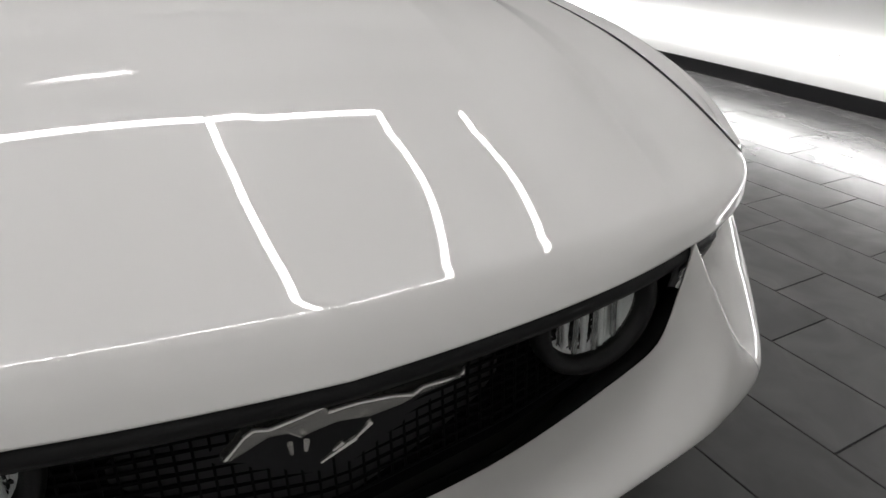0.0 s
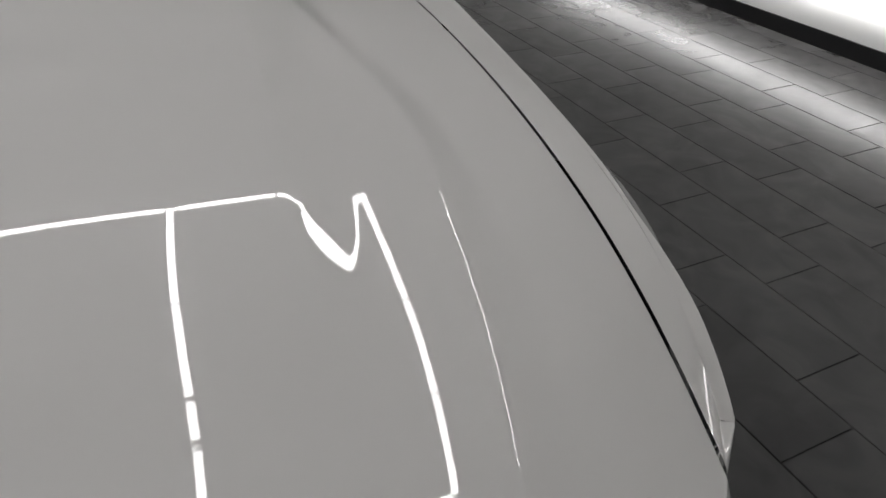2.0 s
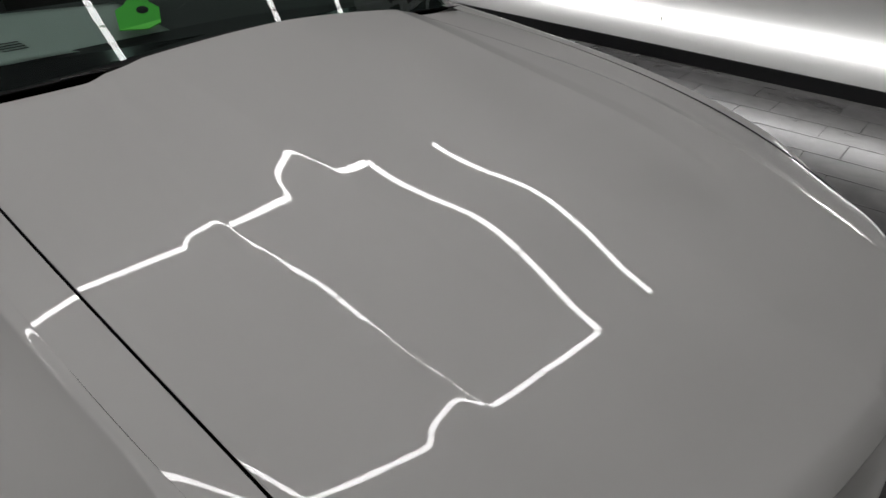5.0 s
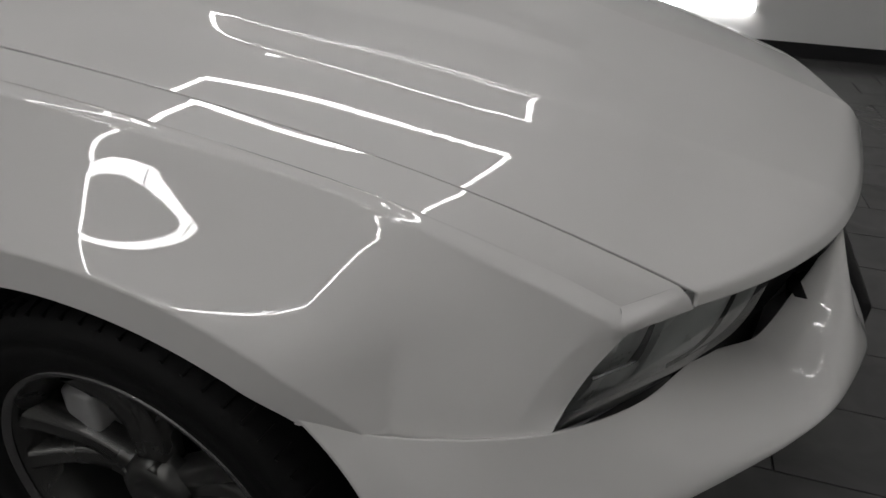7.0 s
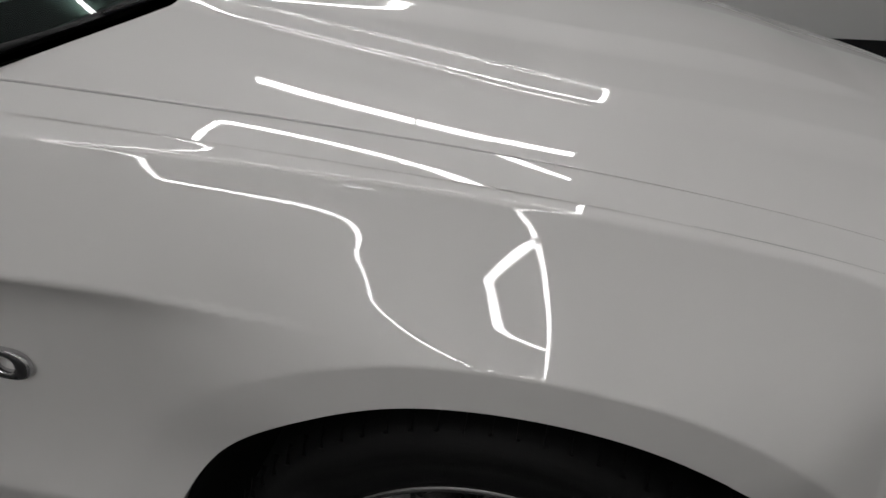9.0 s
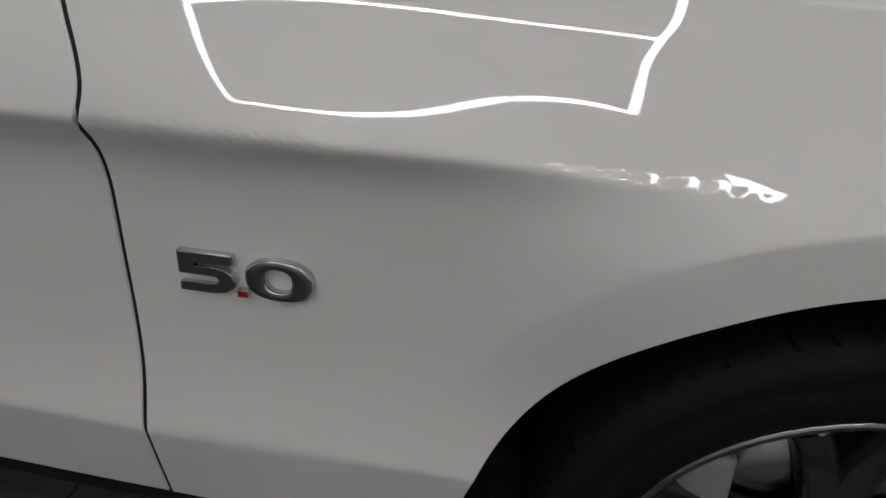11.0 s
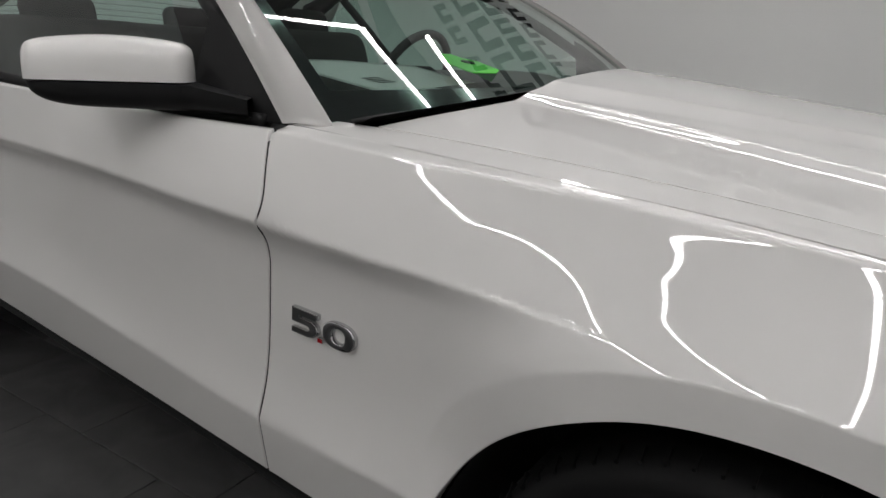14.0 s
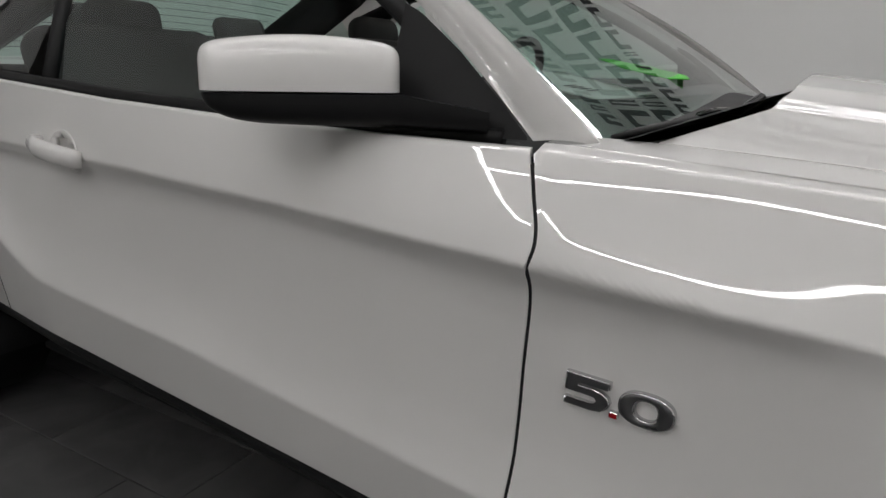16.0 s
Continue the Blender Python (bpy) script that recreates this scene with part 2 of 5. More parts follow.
def build_room():
    h = CEIL
    # floor bed under the tiles
    bm = box((X1 - X0 + 0.6, 11.2, 0.2), ((X0 + X1) / 2, -0.5, FLOOR - 0.106))
    part("floor", bm, GROUT, None, smooth=False)
    tagged(bpy.data.objects["floor"], "dark slate-grey tile floor with a soft sheen", "floor", kind="structure")
    ang = math.atan(WALL_SLOPE)
    bm = box((13.5, 0.2, h), (0, 0.1, h / 2))
    w = part("wall_north", moved(bm, Matrix.Translation((-0.6, left_wall_y(-0.6), 0)) @ Matrix.Rotation(ang, 4, "Z")), WALL, smooth=False)
    tagged(w, "unseen pale grey wall set close to bounce light beside the car", "wall", kind="structure")
    # unseen wall, added near the car to light its right flank
    w = part("wall_south", box((X1 - X0 + 0.4, 0.2, h), ((X0 + X1) / 2, Y0 - 0.1, h / 2)), WALL, smooth=False)
    tagged(w, "unseen pale grey wall set close to bounce light", "wall", kind="structure")
    w = part("wall_west", box((0.2, 11, h), (X0 - 0.1, -0.6, h / 2)), WALL, smooth=False)
    tagged(w, "pale grey painted showroom end wall", "wall", kind="structure")
    w = part("wall_east", box((0.2, 11, h), (X1 + 0.1, -0.6, h / 2)), WALL, smooth=False)
    tagged(w, "pale grey painted showroom end wall", "wall", kind="structure")
    c = part("ceiling", box((X1 - X0 + 0.8, 11.4, 0.2), ((X0 + X1) / 2, -0.6, h + 0.1)), CEILING, smooth=False)
    tagged(c, "plain dark grey ceiling", "ceiling", kind="structure")
    b = part("baseboard", moved(box((13.2, 0.012, 0.102), (0, -0.006, 0.051), 0.002), Matrix.Translation((-0.6, left_wall_y(-0.6), FLOOR)) @ Matrix.Rotation(ang, 4, "Z")), BASE, smooth=False)
    tagged(b, "black glossy baseboard", "baseboard", kind="structure")
    b = part("baseboard", box((X1 - X0, 0.012, 0.099), ((X0 + X1) / 2, Y0 + 0.006, FLOOR + 0.0495), 0.002), BASE, smooth=False)
    tagged(b, "black glossy baseboard", "baseboard", kind="structure")


build_room()


def tube_light(a, b, radius=0.02, label="glowing white linear tube light on the ceiling", name="tube_light", group="ceiling tube lights", mount=(0, 0, 1), lit=None):
    """A linear lamp from a to b: lit tube, dark end caps and a thin mounting rail."""
    a, b = Vector(a), Vector(b)
    d = (b - a).normalized()
    e = empty(name, label, "light", (a + b) / 2, group)
    c = (a + b) / 2
    n = 8
    part("tube", pipe([a - c + d * 0.004 + (b - a - d * 0.008) * k / n for k in range(n + 1)], radius, 12), lit or TUBE, e)
    for p, q in ((a, d), (b, -d)):
        part("end_cap", pipe([p - c, p - c + q * 0.004], radius * 1.02, 12), CAP, e)
    up = Vector(mount) * (radius + 0.012)
    part("rail", pipe([a - c + up, b - c + up], 0.012, 8), CAP, e)
    return e


# tube pair low on the wall beside the car; the rearmost is added to brighten the far end
for xa, xb in ((-5.2, -3.642), (-3.636, -1.398), (-1.392, 1.012)):
    tube_light((xa, left_wall_y(xa) - 0.045, 0.329), (xb, left_wall_y(xb) - 0.045, 0.329), 0.028, "glowing white tube light low on the wall", group="wall tube lights", mount=(0, 1, 0), lit=WALL_TUBE)


# ================= the car: main curves (x ahead from the front axle, right side at -y) =================
SEAM = [(-0.617, -0.758, 0.955), (-0.092, -0.766, 0.931), (0.335, -0.752, 0.899), (0.698, -0.701, 0.757)]
SHOULDER = [(-0.685, -0.825, 0.951), (-0.087, -0.824, 0.913), (0.336, -0.832, 0.904), (0.622, -0.751, 0.753)]
NOSE_X = 0.6225          # where shoulder, top strip and nose fold of the fender meet
LIP = [(0.697, -0.701, 0.739), (0.888, -0.530, 0.757), (0.923, -0.318, 0.735), (0.957, 0.0, 0.750)]


def by_axis(samples, axis):
    s = np.array(sorted(samples, key=lambda p: p[axis]))

    def at(v):
        return [float(np.interp(v, s[:, axis], s[:, k])) for k in range(3)]
    return at


seam_at = by_axis([(-1.2, -0.745, 0.965)] + [bez(SEAM, t) for t in np.linspace(0, 1, 120)], 0)
shoulder_pts = [bez(SHOULDER, t) for t in np.linspace(0, 1, 120)] + [(0.640, -0.741, 0.744), (0.665, -0.727, 0.730)]
belt_pts = [(-3.7, -0.80, 1.03), (-3.0, -0.865, 1.04), (-2.4, -0.885, 1.035), (-1.911, -0.886, 1.004), (-1.6, -0.878, 0.982), (-1.2, -0.862, 0.963), (-0.95, -0.848, 0.956)]
shoulder_at = by_axis(belt_pts + shoulder_pts, 0)
lip_at = by_axis([bez(LIP, t) for t in np.linspace(0, 1, 120)], 1)

plan_b = table([-3.75, -3.3, -2.7, -2.2, -1.7, -1.0, -0.3, 0.1, 0.3, 0.42, 0.5, 0.578, 0.61, 0.64, 0.665, 0.70],
               [0.80, 0.88, 0.925, 0.922, 0.920, 0.925, 0.926, 0.924, 0.912, 0.896, 0.876, 0.840, 0.812, 0.784, 0.757, 0.72])
crest_z = table([-3.7, -2.6, -1.66, -1.02, -0.55, -0.247, 0.1, 0.45, 0.70], [0.90, 0.885, 0.856, 0.833, 0.808, 0.790, 0.765, 0.70, 0.62])
crease_z = table([-3.7, -2.6, -2.3, -2.12, -1.99, -1.91, -1.39, -1.01, -0.69, -0.4, 0.7], [0.78, 0.78, 0.742, 0.648, 0.582, 0.557, 0.530, 0.501, 0.478, 0.474, 0.474])
sill_z = table([-3.7, -2.1, -1.45, -1.07, -0.71, -0.3, 0.7], [0.43, 0.420, 0.398, 0.388, 0.372, 0.352, 0.35])
seam_x = table([0.30, 0.38, 0.483, 0.56, 0.65, 0.73, 0.79, 0.814, 0.84, 0.90, 0.956], [-0.692, -0.694, -0.693, -0.690, -0.690, -0.687, -0.682, -0.679, -0.674, -0.692, -0.715])


BAND = (0.039, 0.485, 0.413, 0.289)          # outer edge of the flat band round the front wheel


def side_y(x, z):
    """The body side's half width at x and height z, with the flat band folded round the front wheel's opening."""
    cx, cz, rx, rz = BAND
    q = math.hypot((x - cx) / rx, max(0.0, z - cz) / rz)
    if q >= 1 or x > 0.68:
        return panel_y(x, z)
    fx, fz = cx + (x - cx) / q, (cz + (z - cz) / q if z > cz else z)
    return panel_y(fx, fz) + 0.02 * (1 - q)


# lean of the flank between shoulder and crest: one row for each station along the car, from shoulder down
STATIONS = np.array([-1.0, -0.7, -0.5, -0.35, -0.2, -0.05, 0.1, 0.3])
LEAN = np.array([(0.582, 0.508, 0.443, 0.363, 0.285), (0.561, 0.49, 0.497, 0.461, 0.397), (0.58, 0.485, 0.459, 0.453, 0.447), (0.595, 0.508, 0.447, 0.451, 0.474),
                 (0.502, 0.558, 0.531, 0.485, 0.493), (0.47, 0.603, 0.712, 0.728, 0.594), (0.536, 0.726, 0.832, 0.895, 0.787), (0.561, 0.636, 0.712, 0.759, 0.817)])
ROLL = np.array([0.0293, 0.0337, 0.0407, 0.032, 0.0231, 0.0183, 0.0137, 0.0082])


def spline_second(xk):
    """Second derivatives of the natural cubic spline, as a matrix on its values."""
    n, h = len(xk), np.diff(xk)
    a, b = np.eye(n), np.zeros((n, n))
    for i in range(1, n - 1):
        a[i, i - 1], a[i, i], a[i, i + 1] = h[i - 1], 2 * (h[i - 1] + h[i]), h[i]
        b[i, i - 1], b[i, i], b[i, i + 1] = 6 / h[i - 1], -6 / h[i - 1] - 6 / h[i], 6 / h[i]
    return np.linalg.solve(a, b)


BEND = spline_second(STATIONS)


@functools.lru_cache(None)
def lean_at(x):
    x = min(max(x, STATIONS[0]), STATIONS[-1])
    n = len(STATIONS)
    i = min(n - 2, max(0, int(np.searchsorted(STATIONS, x) - 1)))
    h = STATIONS[i + 1] - STATIONS[i]
    a = (STATIONS[i + 1] - x) / h
    b = 1 - a
    w = ((a ** 3 - a) * BEND[i] + (b ** 3 - b) * BEND[i + 1]) * h * h / 6
    w[i] += a
    w[i + 1] += b
    return (w @ LEAN).tolist(), float(w @ ROLL)


def flank_y(x, z, zs, ys, zc):
    """Half width over the crest, and below it over the wheel."""
    s, roll = lean_at(x)
    deep, h = zs - zc, max(0.0, zs - z)
    t = min(1.0, h / deep)
    k = min(3, int(t * 4))
    f = t - k / 4
    run = sum((s[j] + s[j + 1]) / 8 for j in range(k)) + f * (s[k] + (s[k + 1] - s[k]) * f * 2)
    y = ys + roll * (1 - math.exp(-(h / 0.0035) ** 2)) + deep * run
    return y, s[4]


def cubic_weights(u, n):
    """Weights of n evenly spaced cubic spline knots at position u."""
    d = np.abs(u - np.arange(n))
    return np.where(d < 1, 2 / 3 - d ** 2 + d ** 3 / 2, np.where(d < 2, np.maximum(0.0, 2 - d) ** 3 / 6, 0.0))


# swell of the front flank along the car and down from the shoulder, in millimetres
SWELL_X, SWELL_H = (-0.85, 0.52), 0.21
SWELL = np.array([
    (7.7, 10.4, 11.7, 11, 8.9, 6, 3, -0),
    (6.9, 12.6, 14.7, 13.8, 11.3, 7.7, 3.8, -0.1),
    (0.1, 3.8, 6.3, 9, 10.3, 7.4, 3.6, -0.1),
    (-5.3, -2.8, -1.5, -0.1, 1.9, 2.3, 1.6, 0.3),
    (-3.6, -1.5, 0.5, 1, 1.8, 1, 0.4, 0.5),
    (-0.9, 2.5, 2.2, 2.1, 1.3, -0.7, 1.1, 3.4),
    (-1.9, 1.4, 1.4, 1.7, 3.1, 6.4, 8.4, 8.5),
    (-4.3, 0.2, 4.9, 8.9, 14.1, 16.6, 14.4, 10.5),
    (-1.5, 3, 6.9, 13.3, 18.2, 17.5, 13.7, 8.9),
    (0.5, 5.3, 9.6, 15, 16.2, 13.7, 9.8, 5.6),
    (-0.7, 3, 6, 7.7, 7.5, 6.3, 4.5, 2.5),
    (-0.2, -1.1, -1.4, -1.4, -1.1, -0.9, -0.6, -0.3)]) / 1000


def swell(x, h):
    n, m = SWELL.shape
    u = (x - SWELL_X[0]) / (SWELL_X[1] - SWELL_X[0]) * (n - 1)
    if u < -2 or u > n + 1:
        return 0.0
    return float(cubic_weights(u, n) @ SWELL @ cubic_weights(min(max(h, 0.0), SWELL_H) / SWELL_H * (m - 1), m))


def panel_y(x, z):
    """Body side between shoulder and sill: crested along the door, plain and flared out over the wheel."""
    sp = shoulder_at(x)
    zs, ys = sp[2], -sp[1]
    b, zc, zl = plan_b(x), crest_z(x), crease_z(x)
    low = b + 0.014 * smooth(0.5, 0.0, x) - 0.030 * smooth(-0.30, -0.55, x)
    fade = smooth(-0.12, -0.45, x)
    over = smooth(-0.40, -0.10, x)
    edge = 0.025 * (1 - math.exp(-((zs - z) / 0.0035) ** 2))          # rounded shoulder
    full = 0.025
    fresh = smooth(-1.2, -0.85, x)
    if z >= zc:
        t = min(1.0, (z - zc) / max(0.02, zs - zc))
        y = b - (b - ys - full) * (0.85 * t + 0.15 * t * t) - full + edge
        if fresh > 0:
            y += (flank_y(x, z, zs, ys, zc)[0] - y) * fresh
    else:
        d = zc - z
        yb, lean = flank_y(x, zc, zs, ys, zc) if fresh > 0 else (b, 0.0)
        top = (yb - b) * fresh * (1 - over)
        if z >= zl:
            h = d / max(0.02, zc - zl)
            dip = (1 - math.exp(-((h / 0.10) ** 1.6))) * (1 - h) ** 1.1
            plain = b + (low - b) * h ** 3 - 0.004 * dip + top * math.exp(-d / 0.06)
            hollow = b - 0.024 + 0.034 * h ** 3.4          # undercut below the crest, then swelling out to the lower crease
            hollow += (b + top - hollow) * math.exp(-((d / 0.024) ** 1.4))
            y = plain + (hollow - plain) * fade
        else:
            y = (low - 0.24 * (zl - z)) * (1 - fade) + (b + 0.010 - 0.14 * (zl - z)) * fade
        if over > 0:
            wide = yb + lean * 0.10 * (1 - math.exp(-d / 0.10))
            y += (wide - y) * over
    if x > 0.20:
        zk = max(0.60, BAND[1] + BAND[3] * math.sqrt(max(0.0, 1 - ((x - BAND[0]) / BAND[2]) ** 2)))
        t = min(1.0, max(0.0, (z - zk) / max(0.02, zs - zk)))
        plain = low - (low - ys - full) * t - full + edge
        start = 0.20 + 0.10 * smooth(0.66, 0.80, z)
        y += (plain - y) * smooth(start, start + 0.22, x)
        # folded strip along the headlamp's opening
        front = float(np.interp(z, [0.624, 0.655, 0.685, 0.71, 0.733, 0.752], [0.578, 0.588, 0.602, 0.616, 0.6365, 0.6225]))
        y -= 0.20 * max(0.0, 0.038 - max(0.0, front - x)) * smooth(0.62, 0.66, z) * smooth(0.745, 0.725, z)
    return y + swell(x, zs - z)


car = empty("sports_car", "white two-door sports coupe with glossy clearcoat parked in a showroom", "car")


def both(name, bm, material, label="", parent=None, smooth_it=True):
    """The part on the right side and its mirror image on the left."""
    m = mirrored(bm)
    a = part(name, bm, material, parent or car, label, smooth_it)
    b = part(name, m, material, parent or car, label, smooth_it)
    return a, b


# ---- hood ----
cent_pts = np.array([(-0.485, 1.030), (-0.3, 1.007), (-0.1, 0.978), (0.1, 0.951), (0.3, 0.9255), (0.5, 0.886), (0.7, 0.8457), (0.896, 0.796), (0.916, 0.791), (0.926, 0.786), (0.943, 0.770), (0.957, 0.750)])
cent_s = np.r_[0, np.cumsum(np.hypot(*np.diff(cent_pts, axis=0).T))]
cent_s /= cent_s[-1]
cent_x, cent_z = table(cent_s, cent_pts[:, 0]), table(cent_s, cent_pts[:, 1])
sp = np.array([bez(SEAM, t)[[0, 2]] for t in np.linspace(0, 1, 60)])
sp = np.r_[[(p[0], p[1]) for p in sp if p[0] > -0.594], [(0.6975, 0.739)]]
sp_s = np.r_[0, np.cumsum(np.hypot(*np.diff(sp, axis=0).T))]
sp_s /= sp_s[-1]
# raised dome and, on it, a narrower crown: foot and crease of each flank, and its height
dome_foot = table([-0.6, -0.478, -0.17, 0.09, 0.30, 0.54, 0.71, 0.85, 1.0], [0.475, 0.487, 0.548, 0.595, 0.590, 0.558, 0.505, 0.462, 0.43])
dome_crease = table([-0.6, -0.478, -0.17, 0.13, 0.26, 0.395, 0.54, 0.71, 0.85, 1.0], [0.440, 0.450, 0.505, 0.546, 0.533, 0.515, 0.491, 0.451, 0.42, 0.40])
dome_high = table([-0.5, 0.0, 0.3, 0.7, 0.97], [0.010, 0.0095, 0.009, 0.008, 0.0])
crown_foot = table([-0.6, -0.46, -0.17, 0.18, 0.35, 0.5, 0.8, 1.0], [0.455, 0.457, 0.432, 0.415, 0.395, 0.35, 0.30, 0.28])
crown_crease = table([-0.6, -0.46, -0.17, 0.18, 0.33, 0.5, 0.8, 1.0], [0.37, 0.368, 0.352, 0.335, 0.325, 0.309, 0.28, 0.26])
crown_high = table([-0.5, 0.0, 0.3, 0.45, 0.56, 0.8, 0.97], [0.012, 0.0095, 0.0075, 0.0045, 0.0, 0.0, 0.0])


def flank_rise(y, foot, crease):
    """From 0 at a flank's soft foot to 1 at its sharp upper crease."""
    return min(1.0, max(0.0, (foot - y) / (foot - crease))) ** 1.35


# slight waviness of the hood over its length and half width, in millimetres
HOOD_X, HOOD_Y = (-0.5, 0.95), (0.0, 0.72)
HOOD_WAVE = np.array([
    (-2.91, -3.03, -3.45, -3.73, -3.09, -0.63, 1.99),
    (-0.33, -0.48, -0.96, -1.28, -0.87, 0.76, 1.56),
    (2.24, 2.02, 1.26, 0.6, 0.59, 1.51, 0.75),
    (4.3, 4.11, 2.89, 1.18, 0.2, 0.32, -0.45),
    (5.57, 5.23, 3.84, 1.41, -0.55, -1.15, -1.55),
    (9.12, 8.78, 6.35, 2.81, 0.37, -0.82, -2.31),
    (8.81, 8.45, 6.51, 3.24, 1.64, 0.51, -0.78),
    (5.41, 5.09, 3.56, 2.1, 1.79, 1.09, 0.22),
    (0.76, 0.92, 0.8, 0.69, 0.91, 0.89, 0.59)]) / 1000


def hood_weights(x, y):
    u = min(max((x - HOOD_X[0]) / (HOOD_X[1] - HOOD_X[0]), 0.0), 1.0) * (HOOD_WAVE.shape[0] - 1)
    n = HOOD_WAVE.shape[1]
    v = (abs(y) - HOOD_Y[0]) / (HOOD_Y[1] - HOOD_Y[0]) * (n - 1)
    wy = cubic_weights(v, n)
    wy[1] += cubic_weights(v + 1, 1)[0]          # even across the middle
    return cubic_weights(u, HOOD_WAVE.shape[0]), wy


def hood_at(s, w):
    a = abs(w)
    yl = 0.701 * a
    lx, _, lz = lip_at(-yl)
    kx1 = (0.957 - lx) / 0.260
    kx0 = 0.0 if a < 0.5 else ((a - 0.5) / 0.5) ** 1.4
    kx = kx0 + (kx1 - kx0) * smooth(0.0, 1.0, s)
    sx, sz = np.interp(s, sp_s, sp[:, 0]), np.interp(s, sp_s, sp[:, 1])
    x = cent_x(s) + (sx - cent_x(s)) * kx
    kz = a ** 1.655
    z = cent_z(s) + (sz - cent_z(s)) * kz
    ze = smooth(0.86, 1.0, s)
    z = z * (1 - ze) + ze * (z + (lz - (0.750 + (0.739 - 0.750) * kz)))
    y = a * (-seam_at(min(x, 0.697))[1] - 0.0025)
    z += dome_high(x) * flank_rise(y, dome_foot(x), dome_crease(x))
    z += crown_high(x) * flank_rise(y, crown_foot(x), crown_crease(x))
    wx, wy = hood_weights(x, y)
    z += float(wx @ HOOD_WAVE @ wy)
    return (x, math.copysign(y, w), z)


ss = np.r_[0, 0.0015, np.linspace(0.008, 0.675, 50), np.linspace(0.68, 0.74, 31), np.linspace(0.75, 0.8, 5), np.linspace(0.81, 0.995, 36), 0.9985, 1]
ws = np.r_[-1, -0.9985, np.linspace(-0.993, 0.993, 181), 0.9985, 1]
hood_bm = grid(hood_at, 0, 0, us=ss, vs=ws, flip=True)
bmesh.ops.recalc_face_normals(hood_bm, faces=hood_bm.faces[:])
if sum(f.normal.z for f in hood_bm.faces) < 0:
    bmesh.ops.reverse_faces(hood_bm, faces=hood_bm.faces[:])
thicken(hood_bm, 0.006)
part("hood", hood_bm, PAINT, car, "white hood with a raised power dome")

# ---- front fenders: top strip and side ----
XS0 = seam_x(0.95)
xs_top = np.r_[np.linspace(XS0, 0.5, 70), np.linspace(0.51, NOSE_X, 24)]


def fender_top(u, v):
    x = np.interp(u, np.linspace(0, 1, len(xs_top)), xs_top)
    a, b = seam_at(min(x + 0.054 * smooth(0.35, NOSE_X, x), 0.697)), shoulder_at(x)
    a = [a[0], a[1] - 0.0025, a[2]]
    p = [a[k] + (b[k] - a[k]) * v for k in range(3)]
    p[2] += 0.0003 * math.sin(math.pi * v)
    return p


ARCH = (0.047, 0.328, 0.417, 0.401)


def arch_point(th):
    return ARCH[0] + ARCH[2] * math.cos(th), ARCH[1] + ARCH[3] * math.sin(th)


def fender_outline():
    """Outer edge of the fender's side, matched to angles round the wheel opening."""
    out = []
    for t in np.linspace(0, 1, 24, endpoint=False):
        out.append((186 - 22 * t, -0.375 + (-0.690 + 0.375) * t, sill_z(-0.375 - 0.315 * t)))
    zt = 0.950
    for t in np.linspace(0, 1, 60, endpoint=False):
        z = sill_z(-0.69) + (zt - sill_z(-0.69)) * t
        out.append((164 - 36 * t, seam_x(z), min(z, shoulder_at(seam_x(z))[2])))
    for t in np.linspace(0, 1, 130, endpoint=False):
        x = XS0 + (NOSE_X - XS0) * t
        out.append((128 - 66 * t, x, shoulder_at(x)[2]))
    for t in np.linspace(0, 1, 30, endpoint=False):
        e = bez([(NOSE_X + 0.014, 0, 0.733), (0.622, 0, 0.715), (0.597, 0, 0.68), (0.578, 0, 0.624)], max(0.0, (t - 0.1) / 0.9))
        if t < 0.1:
            e = (NOSE_X + 0.14 * t, 0, shoulder_at(NOSE_X)[2] + (0.733 - shoulder_at(NOSE_X)[2]) * t * 10)
        out.append((62 - 10 * t, e[0], e[2]))
    for t in np.linspace(0, 1, 26):
        out.append((52 - 3.4 * t, float(np.interp(t, [0, 0.66, 1], [0.578, 0.408, 0.322])), float(np.interp(t, [0, 0.66, 1], [0.624, 0.616, 0.624]))))
    return out


def fender_side_mesh():
    bm = bmesh.new()
    rows = []
    for deg, ox, oz in fender_outline():
        ax, az = arch_point(math.radians(deg))
        row = []
        for t in np.linspace(0, 1, 96):
            k = 0.3 * t + 0.7 * (1 - math.cos(math.pi * t)) / 2
            x, z = ax + (ox - ax) * k, az + (oz - az) * k
            row.append(bm.verts.new((x, -side_y(x, z), z)))
        # rolled lip turning in behind the opening
        x, y, z = row[0].co
        rows.append([bm.verts.new((x, y + 0.03, z)), bm.verts.new((x, y + 0.006, z - 0.002))] + row)
    for a, b in zip(rows, rows[1:]):
        for k in range(len(a) - 1):
            bm.faces.new((a[k], b[k], b[k + 1], a[k + 1]))
    return bm


fb = fender_side_mesh()
tb = grid(fender_top, len(xs_top), 9)
# nose: the fold from the shoulder's end to the seam, down to the edge over the headlamp
fold_a, fold_b = Vector(fender_top(1, 1)), Vector(fender_top(1, 0))
edge_b = Vector((0.6965, -0.7005, 0.738))


def nose_at(u, v):
    x, z = NOSE_X + 0.014 * v, fold_a.z + (0.733 - fold_a.z) * v
    return Vector((x, -side_y(x, z), z)).lerp(fold_b.lerp(edge_b, v) + Vector((0.5, -0.4, 0.5)) * 0.004 * math.sin(math.pi * v), u)


grid(nose_at, 14, 10, tb)
merge(fb, tb)
bmesh.ops.recalc_face_normals(fb, faces=fb.faces[:])
fender_r, fender_l = both("fender", fb, PAINT, "white front fender with flared wheel opening")

